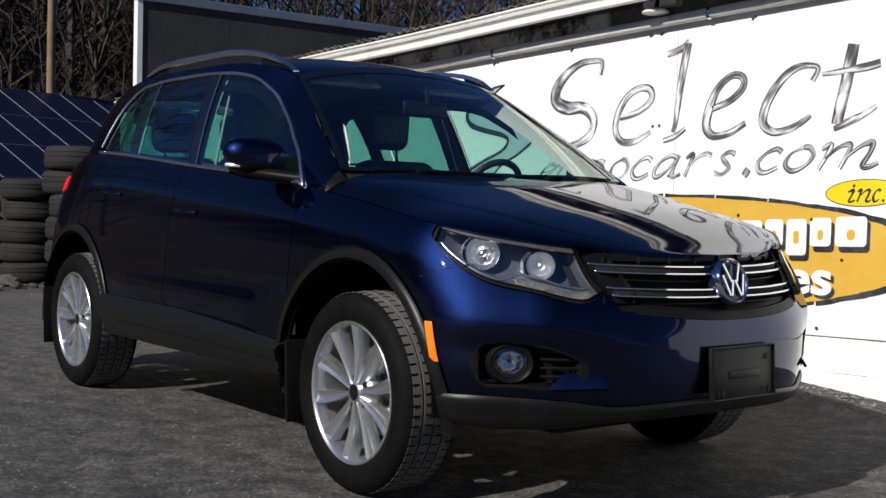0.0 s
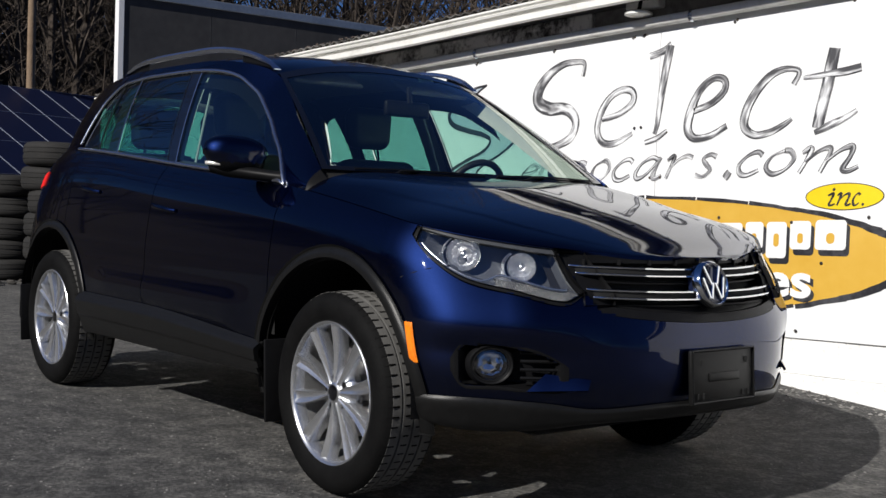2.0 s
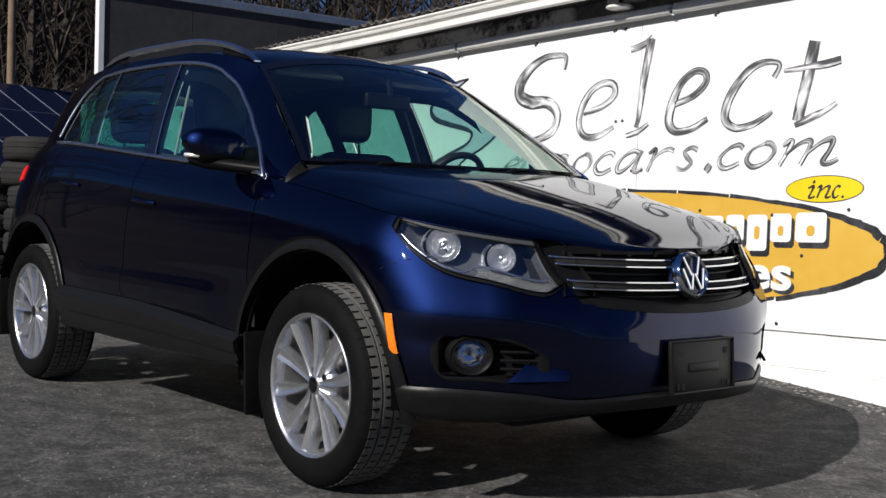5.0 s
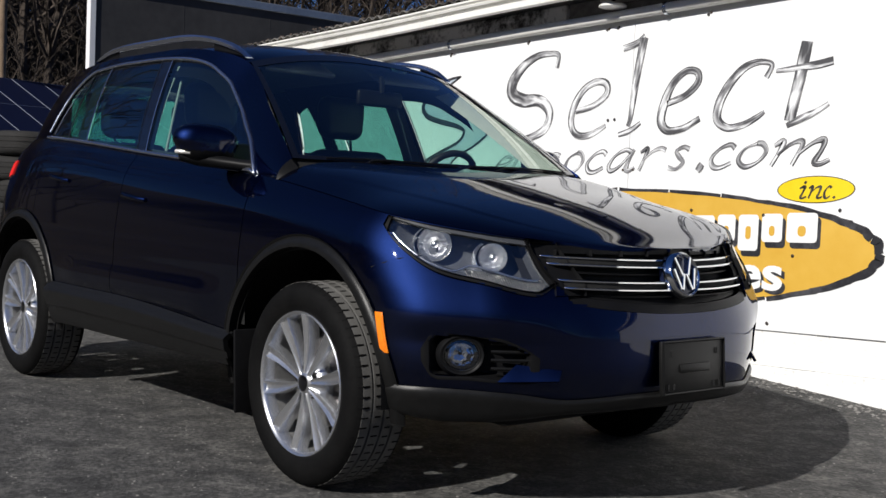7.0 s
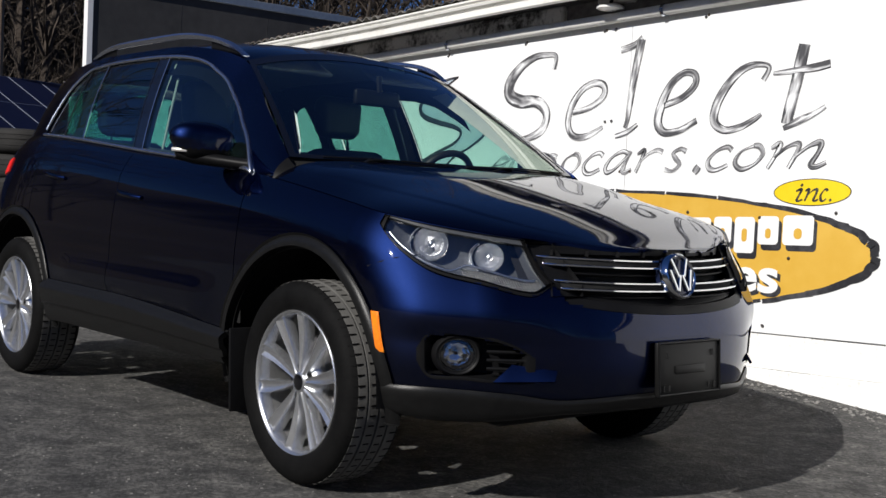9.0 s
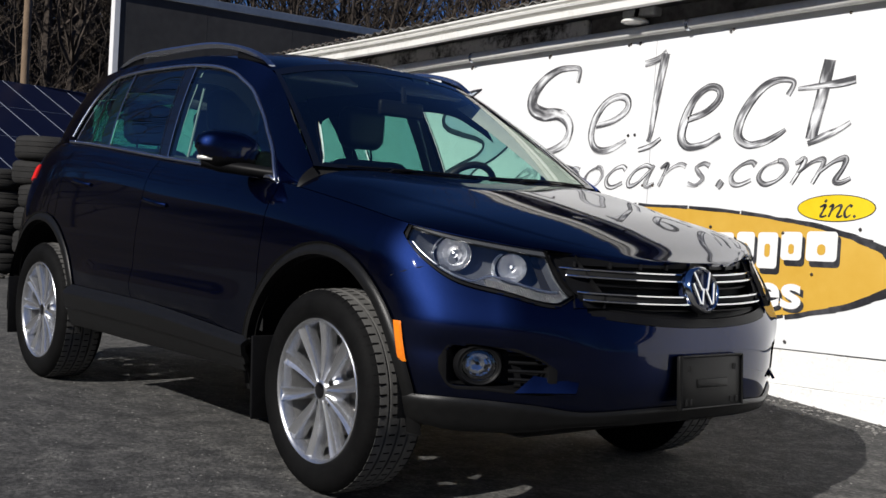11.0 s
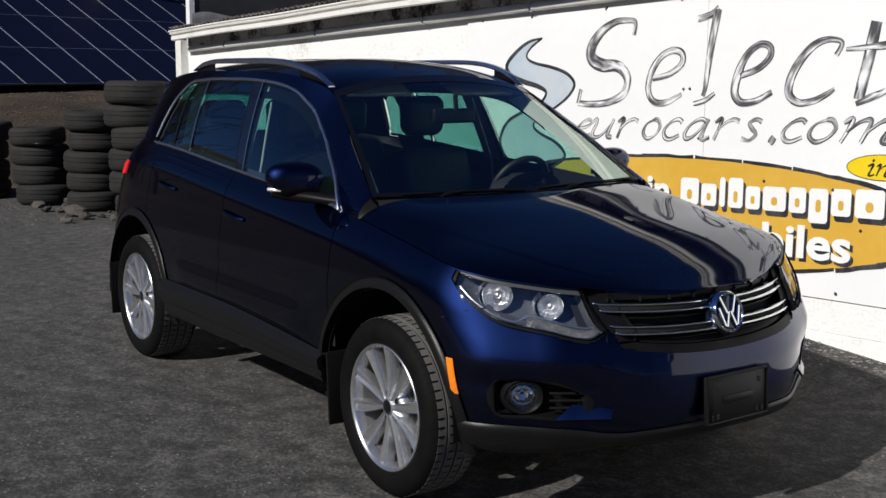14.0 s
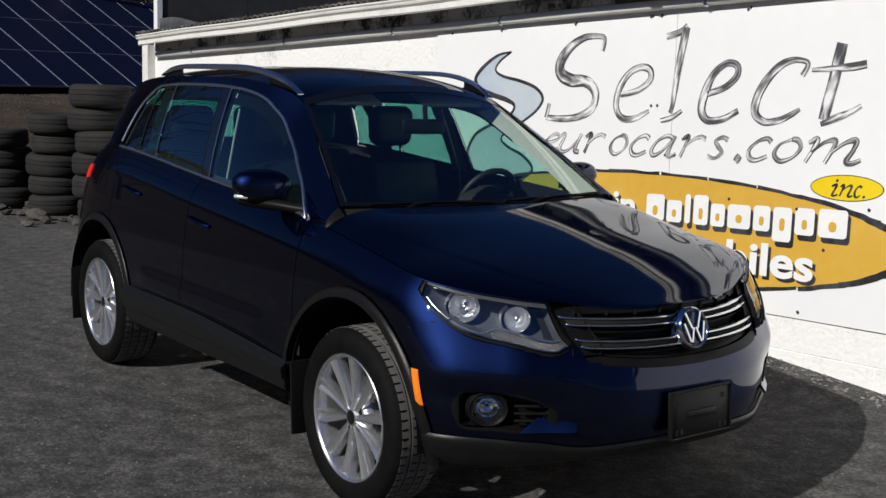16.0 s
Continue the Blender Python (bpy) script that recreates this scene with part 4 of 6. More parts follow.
for side in (-1, 1):
    def hl(u, v, out, s=side):
        inner = 0.311 + 0.104 * v
        a = inner + (HL_OUT - inner) * u
        zt = top_at(a) - 0.004
        zb = min(HL_LOW(a), zt - 0.002)
        z = zb + (zt - zb) * v
        x, w = outline(a, z, out)
        return Vector((x, s * w, z))
    def dish(u, v):
        e = max(abs(2 * u - 1), abs(2 * v - 1))
        return hl(u, v, -0.006 - 0.075 * smooth01(1 - e, 0.0, 0.22))
    housing = part("head_lamp", grid(lambda u, v: tuple(dish(u, v)), lin(0, 1, 40), lin(0, 1, 20), None, side > 0), LAMP_GREY, car, "halogen head lamp with twin reflectors")
    part("lens", grid(lambda u, v: tuple(hl(u, v, 0.004)), lin(0, 1, 44), lin(0, 1, 18), None, side > 0), CLEAR, housing, "clear lens").visible_shadow = False
    # Black edge round the lens, wider below and at the outer end; a grey brow above.
    for bu, bv, mm in ((lin(0, 1, 44), (0, 0.04, 0.085), BLACK), (lin(0, 1, 44), (0.885, 0.94, 1.0), material("lamp_brow_grey", (0.040, 0.043, 0.048), 0.4, 0, (0.055, 0.058, 0.064), 60)), ((0, 0.012, 0.024), lin(0, 1, 16), BLACK), ((0.962, 0.98, 1.0), lin(0, 1, 16), BLACK)):
        part("bezel", grid(lambda u, v: tuple(hl(u, v, 0.0055)), bu, bv, None, side > 0, 0.008), mm, housing)
    # Bright lower strip and clear indicator block.
    part("lamp_strip", tube([hl(u, 0.12 + 0.20 * smooth01(0.56 - u, 0, 0.16) - 0.04 * smooth01(0.40 - u, 0, 0.3), -0.010) for u in lin(0.05, 0.94, 44)], 0.0042, 6), BOWL, housing, "bright trim strip", 80)
    part("indicator", grid(lambda u, v: tuple(hl(0.03 + 0.44 * u, 0.085 + (0.20 - 0.06 * u) * v, -0.014 - 0.0015 * (int(u * 60) % 2))), lin(0, 1, 61), lin(0, 1, 4), None, side > 0), material("ribbed_indicator", (0.16, 0.158, 0.148), 0.32, 0.85, (0.26, 0.255, 0.235), 90, bump=0.6, bump_scale=300), housing)
    for la, lz, rr, turn in ((0.726, 0.850, 0.052, 44), (0.513, 0.815, 0.044, 40)):
        bowl = revolve([(0.009, -0.034), (rr * 0.45, -0.029), (rr * 0.75, -0.018), (rr * 0.93, -0.005), (rr, 0.006)], 16, "x")
        b = part("reflector_bowl", bowl, BOWL, housing, "mirror reflector bowl", 12)
        x, w = outline(la, lz, -0.040)
        b.location = (x, side * w, lz - 0.004)
        b.rotation_euler = (0, 0, side * radians(turn))
        part("bulb", revolve([(0.0, 0.007), (0.006, 0.006), (0.011, 0.001), (0.0125, -0.006), (0.011, -0.014), (0.008, -0.02), (0.008, -0.036)], 18, "x"), BOWL, b, smooth=60)
        part("bowl_rim", revolve([(rr, 0.006), (rr + 0.0012, 0.0075), (rr + 0.0024, 0.006), (rr + 0.0024, -0.03)], 40, "x"), REFLECTOR, b, smooth=60)
        # Bright sleeve on the outboard side.
        sl = grid(lambda th, v, s=side, rr=rr: (-0.030 + 0.046 * v, s * (rr + 0.010 + 0.008 * (1 - v)) * math.cos(th), (rr + 0.006) * math.sin(th)), lin(-0.95, 0.95, 14), lin(0, 1, 4), None, side > 0, 0.002)
        part("bowl_sleeve", sl, BOWL, b, "bright half sleeve", 60)
    # Fog lamp pocket.
    def pocket(u, v, s=side):
        a = 0.372 + 0.400 * u
        z = FOG_LOW(a) + (FOG_TOP(a) - FOG_LOW(a)) * v
        d = max(abs(2 * u - 1), abs(2 * v - 1))
        x, w = outline(a, z, 0.0035 if d > 0.88 else 0.0035 - 0.060 * smooth01(0.88 - d, 0, 0.18))
        return x, s * w, z
    fog = part("fog_lamp_pocket", grid(pocket, lin(0, 1, 44), lin(0, 1, 30), None, side > 0), BLACK, car, "black plastic fog lamp pocket")
    fx, fw = outline(0.634, 0.518, -0.020)
    ring = part("fog_lamp", revolve([(0.047, 0.006), (0.052, 0.014), (0.058, 0.016), (0.066, 0.006), (0.070, -0.04)], 40, "x"), BLACK, fog, "round fog lamp in a black ring", 60)
    ring.location = (fx, side * fw, 0.518)
    ring.rotation_euler = (0, 0, side * radians(34))
    ring.scale = (1.0, 1.14, 1.0)
    part("fog_bowl", revolve([(0.006, -0.045), (0.026, -0.038), (0.040, -0.018), (0.048, 0.006)], 32, "x"), GLOSS_BLACK, ring, smooth=60)
    part("fog_reflector", revolve([(0.006, -0.036), (0.020, -0.030), (0.031, -0.020), (0.036, -0.010)], 9, "x"), REFLECTOR, ring, "small mirror reflector", 15)
    part("fog_lens", revolve([(0.0, 0.014), (0.026, 0.012), (0.048, 0.005)], 32, "x"), CLEAR, ring, smooth=60).visible_shadow = False
    part("fog_trim_ring", revolve([(0.0475, 0.012), (0.0495, 0.0145), (0.0515, 0.012)], 40, "x"), CLADDING, ring, smooth=60)
    for z, a0 in ((0.558, 0.41), (0.532, 0.385), (0.506, 0.37), (0.480, 0.38)):
        pts = [outline(a, z, -0.014) + (z,) for a in lin(a0, 0.53, 8)]
        part("pocket_slat", tube([(x, side * w, z2) for x, w, z2 in pts], 0.0055, 6), CLADDING, fog)
    def wing(u, v, s=side):
        a = 0.315 + 0.190 * u - 0.010 * v * (1 - u) - 0.06 * u * v
        z = 0.443 + 0.008 * (1 - u) + (0.030 + 0.022 * u) * v
        x, w = outline(a, z, 0.024 - 0.014 * u - 0.020 * v)
        return x, s * w, z
    part("bumper_blade", grid(wing, lin(0, 1, 12), lin(0, 1, 5), None, side < 0, 0.010), PAINT, car, "navy painted bumper blade")
    # Side marker on the arch's front edge.
    def marker(u, v, s=side):
        z = 0.512 + 0.122 * v
        x = 0.418 + 0.030 * u + 0.028 * (1 - v)
        a = a_at_x(x, z)
        xx, w = outline(a, z, 0.012 - 0.006 * max(abs(2 * u - 1), abs(2 * v - 1)) ** 4)
        return xx, s * w, z
    part("side_marker", grid(marker, lin(0, 1, 8), lin(0, 1, 14), None, side > 0, 0.01), AMBER, car, "amber side marker lamp")
    # Door handles.
    for hx, hz in ((-1.33, 0.932), (-2.17, 1.000)):
        w = half_width(hz, TOP(hx))
        pts = [(hx + 0.11 * t, side * (w + 0.002 + 0.022 * (1 - abs(t) ** 3)), hz + 0.008 - 0.010 * t) for t in lin(-1, 1, 14)]
        part("door_handle", tube(pts, 0.0095, 8), PAINT, car, "navy door handle", 80)
    # Seam of bumper and wing below the lamp.
    seam = [Vector((x, 0, z)) for x, z in ((0.515, 0.812), (0.47, 0.800), (0.43, 0.786), (0.383, 0.768))]
    pts = []
    for p in seam:
        x, w = outline(a_at_x(p.x, p.z), p.z, -0.0008)
        pts.append((x, side * w, p.z))
    part("bumper_seam", tube(pts, 0.0022, 5), GAP, car)
    # Door mirrors.
    mirror = part("door_mirror", bmesh.new(), PAINT, car, "navy door mirror with indicator")
    bm = bmesh.new()
    def shell(u, v):
        th, ph = u * math.tau, -math.pi / 2 + v * math.pi
        cx, cz = abs(math.cos(th)) ** 0.75 * math.copysign(1, math.cos(th)), abs(math.sin(th)) ** 0.8 * math.copysign(1, math.sin(th))
        r = math.cos(ph) ** 0.55
        return cx * r, cz * r, math.sin(ph)
    for part_name, keepz, mat_m in (("cap", lambda z: z > -0.020, PAINT), ("shell", lambda z: z <= -0.020, BLACK)):
        bm = bmesh.new()
        us2, vs2 = lin(0, 1, 40), lin(0, 1, 22)
        vv = {}
        for i, u in enumerate(us2[:-1]):
            for j, v in enumerate(vs2):
                cx, cz, d = shell(u, v)
                y = -0.129 * cx * (1.0 - 0.10 * (cz < 0))
                z = 0.078 * cz - 0.012 * (-cx) * 0.5 + 0.006
                x = d * 0.075 if d > 0 else d * 0.028
                vv[i, j] = bm.verts.new((x, -side * y, z))
        for i in range(39):
            for j in range(21):
                q = [vv[i, j], vv[(i + 1) % 39, j], vv[(i + 1) % 39, j + 1], vv[i, j + 1]]
                if keepz(sum(p.co.z for p in q) / 4):
                    bm.faces.new(q)
        bmesh.ops.remove_doubles(bm, verts=bm.verts[:], dist=1e-5)
        bmesh.ops.delete(bm, geom=[v for v in bm.verts if not v.link_faces], context="VERTS")
        bmesh.ops.recalc_face_normals(bm, faces=bm.faces[:])
        if part_name == "cap":
            bm.to_mesh(mirror.data)
            bm.free()
            mirror.data.shade_smooth()
        else:
            part("mirror_shell", bm, BLACK, mirror)
    mirror.location = (-0.700, side * 0.888, 1.149)
    mirror.rotation_euler = (0, 0, side * radians(8))
    foot_bm = tube([(0.0, side * 0.10, -0.050), (0.02, side * 0.03, -0.062), (0.07, -side * 0.05, -0.074), (0.135, -side * 0.10, -0.083), (0.165, -side * 0.135, -0.088)], [0.022, 0.034, 0.032, 0.027, 0.030], 12, cap=True)
    for v in foot_bm.verts:
        v.co.z = -0.058 + (v.co.z + 0.07) * 0.75
    part("mirror_foot", foot_bm, BLACK, mirror, smooth=60)
    pts = [Vector((0.062 - 0.05 * t * t, side * (0.035 + 0.082 * t), -0.030 + 0.004 * t)) for t in lin(0.5, 1.02, 12)]
    part("mirror_indicator", tube(pts, 0.0085, 8), material("clear_indicator", (0.72, 0.70, 0.66), 0.15, 0.4, coat=0.6), mirror, "clear indicator lens", 80)
    part("mirror_glass", box((0.004, 0.19, 0.11), (-0.030, 0, 0.008), 0.001, 1), REFLECTOR, mirror)

# Plate holder: blank black plastic.
plate = part("plate_holder", box((0.016, 0.318, 0.172), (0, 0, 0), 0.006, 2), CLADDING, car, "blank black plastic plate holder")
plate.location = (0.948, -0.010, 0.482)
plate.rotation_euler = (0, radians(-4), 0)
part("holder_rim", tube([(0.010, -0.155, -0.082), (0.010, 0.155, -0.082), (0.010, 0.155, 0.082), (0.010, -0.155, 0.082), (0.010, -0.155, -0.082)], 0.0045, 6), CLADDING, plate)
part("holder_rib", box((0.008, 0.15, 0.028), (0.010, 0.0, -0.004), 0.003, 2), CLADDING, plate)
for y in (-0.115, 0.115):
    for z in (-0.062, 0.045):
        for dy in ((-0.014, 0.014) if z < 0 else (0.0,)):
            part("holder_slot", box((0.006, 0.010, 0.020), (0.009, y + dy, z), 0.002, 1), GAP, plate)

# ---- wheels ----
def build_wheel():
    w = part("wheel", revolve([(0.03, -0.02), (0.15, -0.02), (0.155, -0.014), (0.155, 0.012), (0.08, 0.014), (0.075, -0.06), (0.03, -0.06)], 40, "y"), STEEL, car, "brake disc and hub")
    R, hw = TYRE_R, 0.117
    prof = [(0.232, 0.088), (0.245, 0.104), (0.268, 0.115), (0.295, 0.118), (0.318, 0.112), (0.333, 0.100), (0.3415, 0.085)]
    tread = []
    for y0, y1 in ((0.085, 0.052), (0.044, 0.006), (-0.002, -0.038), (-0.046, -0.085)):
        tread += [(R - 0.0035 * (abs(y0) / 0.085) ** 2, y0), (R - 0.0035 * (abs(y1) / 0.085) ** 2, y1)]
        if y1 > -0.08:
            tread += [(R - 0.009, y1 - 0.001), (R - 0.009, y1 - 0.007)]
    full = prof + tread + [(r, -y) for r, y in reversed(prof)]
    bm = revolve([(r, -a) for r, a in full], 120, "y")
    bmesh.ops.recalc_face_normals(bm, faces=bm.faces[:])
    tyre = part("tyre", bm, RUBBER, w, "black road tyre", 40)
    tyre.data.materials.append(TREAD)
    for f in tyre.data.polygons:
        if math.hypot(f.center.x, f.center.z) > 0.3385:
            f.material_index = 1
    # Cross cuts in the shoulder blocks.
    sip = bmesh.new()
    for k in range(64):
        th = k * math.tau / 64
        for y, ln, dth in ((-0.074, 0.026, 0.01), (0.074, 0.026, 0.01), (-0.025, 0.024, 0.02), (0.021, 0.022, -0.02)):
            m = Matrix.Rotation(-th - dth * 0.5, 4, "Y") @ Matrix.Translation((R - 0.0028 * (abs(y) / 0.085) ** 2 + 0.0004, y, 0))
            box((0.001, ln, 0.0055), (0, 0, 0), bm=sip)
            for v in sip.verts[-8:]:
                v.co = m @ v.co
    for k in range(64):
        th = k * math.tau / 64 + 0.005
        for sgn in (-1, 1):
            m = Matrix.Rotation(-th, 4, "Y") @ Matrix.Translation((0.3378, sgn * 0.0926, 0)) @ Matrix.Rotation(sgn * radians(33), 4, "Z")
            box((0.001, 0.020, 0.0055), (0, 0, 0), bm=sip)
            for v in sip.verts[-8:]:
                v.co = m @ v.co
    tagged(part("tread_pattern", sip, RUBBER, tyre, smooth=0), kind="stuff")
    # Rim barrel and lip.
    barrel = [(0.2425, -0.098), (0.246, -0.103), (0.2425, -0.107), (0.235, -0.104), (0.229, -0.092), (0.224, -0.06), (0.212, 0.0), (0.212, 0.09)]
    rim = part("rim", revolve(barrel[:6], 80, "y"), ALLOY, w, "silver ten-spoke alloy rim", 50)
    part("rim_barrel", revolve(barrel[5:], 80, "y"), DARK_ALLOY, rim, smooth=50)
    # Ten broad spokes that open from the hub towards the lip, each dished between two raised edges.
    for k in range(10):
        hand = 1 if k % 2 else -1
        base = math.radians(90 + 36 * k - hand * 1.5)
        bm = bmesh.new()
        sec = []
        for t in lin(0, 1, 18):
            r = 0.032 + (0.238 - 0.032) * t
            th = base + hand * math.radians(1.6 * math.sin(math.pi * t))
            wd = 0.0065 + 0.0200 * t ** 1.05 + 0.0030 * math.sin(math.pi * t)
            y = -(0.084 - 0.003 * math.sin(math.pi * min(t * 1.15, 1)) + 0.013 * t * t)
            c, s = math.cos(th), math.sin(th)
            o = Vector((r * c, y, r * s))
            tang = Vector((-s, 0, c)) * hand
            d = 0.35 + 0.65 * t
            sec.append([bm.verts.new(o + tang * (wd * f) + Vector((0, g * d if abs(g) < 0.02 else g, 0))) for f, g in ((-1.10, 0.034), (-1.02, 0.007), (-0.86, -0.003), (-0.70, -0.001), (-0.25, 0.006), (0.25, 0.004), (0.66, -0.003), (0.86, -0.005), (1.0, 0.006), (1.08, 0.034))])
        for r0, r1 in zip(sec, sec[1:]):
            for j in range(9):
                bm.faces.new((r0[j], r0[j + 1], r1[j + 1], r1[j]))
        bmesh.ops.recalc_face_normals(bm, faces=bm.faces[:])
        if sum(f.normal.y for f in bm.faces) > 0:
            bmesh.ops.reverse_faces(bm, faces=bm.faces[:])
        part("spoke", bm, ALLOY, w, smooth=28)
    part("hub_face", revolve([(0.026, -0.088), (0.033, -0.087), (0.038, -0.080), (0.060, -0.072), (0.084, -0.058), (0.090, -0.020)], 40, "y"), ALLOY, w, smooth=60)
    part("centre_cap", revolve([(0.0, -0.092), (0.021, -0.0915), (0.027, -0.089), (0.028, -0.06)], 28, "y"), GLOSS_BLACK, w, "dark centre cap")
    for k in range(5):
        th = math.radians(108 + 72 * k)
        b = part("wheel_bolt", revolve([(0.0, -0.0705), (0.007, -0.0705), (0.0085, -0.069), (0.0085, -0.02)], 12, "y"), BLACK, w)
        b.location = (0.054 * math.cos(th), -0.008, 0.054 * math.sin(th))
    return w


wheel = build_wheel()
wheel.location = (0, -TRACK, TYRE_R)
wheel.rotation_euler = (0, radians(5), 0)
for x, s, roll in ((-WB, -1, 20), (0, 1, 40), (-WB, 1, 0)):
    m = Matrix.Translation((x, s * TRACK, TYRE_R)) @ Matrix.Rotation(math.pi if s > 0 else 0, 4, "Z") @ Matrix.Rotation(radians(roll), 4, "Y")
    copy_thing(wheel, m)

# ---- cabin ----
PALE_WEB = material("pale_belt_webbing", (0.24, 0.24, 0.23), 0.8, 0, (0.30, 0.30, 0.29), 200)
bm = grid(lambda x, q: (x, q * 0.70, 0.98 + 0.10 * smooth01(x, -0.75, -0.35) + 0.02 * (1 - q * q)), lin(-0.78, -0.20, 14), lin(-1, 1, 20), None, False)
DASH = material("charcoal_dash_top", (0.018, 0.018, 0.0185), 0.65, 0, (0.026, 0.026, 0.0265), 30, bump=0.1, bump_scale=400)
part("dashboard", bm, DASH, car, "charcoal dashboard")
part("dash_face", box((0.12, 1.36, 0.36), (-0.74, 0, 0.82), 0.05, 3), INTERIOR, car)
bm = grid(lambda th, v: (-0.66 - 0.10 * v, 0.37 + 0.19 * math.cos(th), 1.035 + (0.105 - 0.02 * v) * math.sin(th)), lin(0, math.pi, 16), lin(0, 1, 4), None, True)
part("instrument_hood", bm, INTERIOR, car)
wheel_c, tilt = Vector((-0.82, 0.41, 1.050)), Matrix.Rotation(radians(-62), 3, "Y")
pts = [wheel_c + tilt @ Vector((0.162 * math.cos(t), 0.162 * math.sin(t), 0)) for t in lin(0, math.tau, 40)]
steer = part("steering_wheel", tube(pts, 0.016, 10, cap=False), SEAT, car, "black three-spoke steering wheel", 80)
for ang in (90, -90, 180):
    d = tilt @ Vector((math.cos(radians(ang)), math.sin(radians(ang)), 0))
    part("wheel_spoke", tube([wheel_c + d * 0.05, wheel_c + d * 0.156], 0.016, 8), INTERIOR, steer)
part("horn_pad", box((0.15, 0.15, 0.05), wheel_c, 0.02, 3, tilt), INTERIOR, steer)


def seat(x, y, back_z, width, rest=True):
    s = part("seat", box((0.50, width, 0.16), (x + 0.22, y, 0.72), 0.06, 4), SEAT, car, "black leatherette seat")
    bm = box((0.15, width, 0.50), (0, 0, 0.23), 0.06, 4)
    for v in bm.verts:
        v.co = Matrix.Rotation(radians(-17), 3, "Y") @ v.co + Vector((x, y, 0.74))
        v.co.y = y + (v.co.y - y) * (1 - 0.18 * smooth01(v.co.z, 1.0, 1.35))
    part("seat_back", bm, SEAT, s)
    if rest:
        hx = x - 0.20
        bm = box((0.10, 0.275, 0.215), (hx, y, back_z - 0.005), 0.048, 5)
        for v in bm.verts:
            k = (v.co.z - back_z) / 0.11
            v.co.y = y + (v.co.y - y) * (1.0 - 0.10 * max(k, 0) ** 2 - 0.16 * max(-k, 0) ** 1.5)
        hr = part("head_restraint", bm, SEAT, s, "black head restraint")
        for dy in (-0.06, 0.06):
            part("restraint_post", tube([(hx, y + dy, back_z - 0.08), (hx + 0.04, y + dy, back_z - 0.26)], 0.006, 8), BLACK, hr)
    return s


seat(-1.42, 0.37, 1.375, 0.50)
seat(-1.42, -0.37, 1.375, 0.50)
for y in (-0.40, 0.0, 0.40):
    seat(-2.28, y, 1.34, 0.42 if y else 0.34)
part("load_floor", box((0.75, 1.2, 0.04), (-2.95, 0, 0.82), 0.01, 1), INTERIOR, car)
part("cabin_floor", box((2.4, 1.45, 0.04), (-1.6, 0, 0.50), 0.01, 1), INTERIOR, car)
for side in (-1, 1):
    part("door_card", grid(lambda x, v, s=side: (x, s * (half_width(min(0.5 + (TOP(x) - 0.488) * v, TOP(x)), TOP(x)) - 0.055 + 0.02 * v), 0.5 + (TOP(x) - 0.475) * v), lin(-0.46, -2.45, 20), lin(0, 1, 6), None, side > 0), INTERIOR, car)
    part("seat_belt", tube([(-1.472, side * 0.600, 1.465), (-1.450, side * 0.640, 1.33), (-1.418, side * 0.695, 1.13), (-1.40, side * 0.70, 0.98)], 0.0065, 6), PALE_WEB, car, "pale grey seat belt", 80)
    part("pillar_trim", grid(lambda x, v, s=side: (x - 0.07 * v, s * (cabin_side(x, TOP(x) + 0.43 * v) - 0.035), TOP(x) + 0.43 * v), lin(-1.42, -1.56, 4), lin(0, 1, 6)), material("grey_pillar_trim", (0.20, 0.20, 0.19), 0.8, 0, (0.23, 0.23, 0.22), 40), car)
    part("rear_pillar_trim", grid(lambda x, v, s=side: (x, s * (cabin_side(x, TOP(x) + (ROOF_Z(x) - TOP(x)) * v) - 0.03), TOP(x) + (ROOF_Z(x) - TOP(x)) * v), lin(-2.58, -3.2, 6), lin(0, 1, 6)), INTERIOR, car)
    part("sun_visor", box((0.15, 0.36, 0.02), (-1.03, side * 0.30, 1.530), 0.01, 2, Matrix.Rotation(radians(25), 3, "Y")), HEADLINER, car)
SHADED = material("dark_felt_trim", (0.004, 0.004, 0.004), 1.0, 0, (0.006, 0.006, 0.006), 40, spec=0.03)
for side in (-1, 1):
    def side_rail(x, v, s=side):
        z = DLO(x) - 0.080 + (ROOF_Z(x) - DLO(x) + 0.065) * v
        return x, s * (cabin_side(x, z) - 0.030 - 0.03 * v), z
    part("roof_side_trim", grid(side_rail, lin(-2.44, -0.92, 40), lin(0, 1, 4), None, side < 0), SHADED, car, "dark headliner edge above the doors")
    def c_trim(t, v, s=side):
        x = -2.14 - 0.12 * t - 0.10 * v
        z = TOP(x) + (DLO(min(x, -2.0)) - TOP(x)) * v
        return x, s * (cabin_side(x, z) - 0.030), z
    part("rear_door_pillar_trim", grid(c_trim, lin(0, 1, 4), lin(0, 1, 8), None, side < 0), INTERIOR, car)
PALE_TRIM = material("pale_grey_pillar_trim", (0.36, 0.37, 0.34), 0.8, 0, (0.42, 0.42, 0.39), 40)
for side in (-1, 1):
    def a_trim(t, v, s=side):
        p = Vector(screen(s * (0.97 - 0.10 * t), v)) - Vector((0.5, 0, 0.85)) * (0.020 + 0.05 * t)
        return p + Vector((-0.05 * t, 0, 0))
    part("screen_pillar_trim", grid(a_trim, lin(0, 1, 4), lin(0.02, 0.97, 14), None, side > 0), PALE_TRIM, car, "pale grey screen pillar trim")
rv = part("rear_view_mirror", box((0.03, 0.24, 0.07), (-0.80, 0.0, 1.405), 0.014, 3), BLACK, car, "black rear-view mirror")
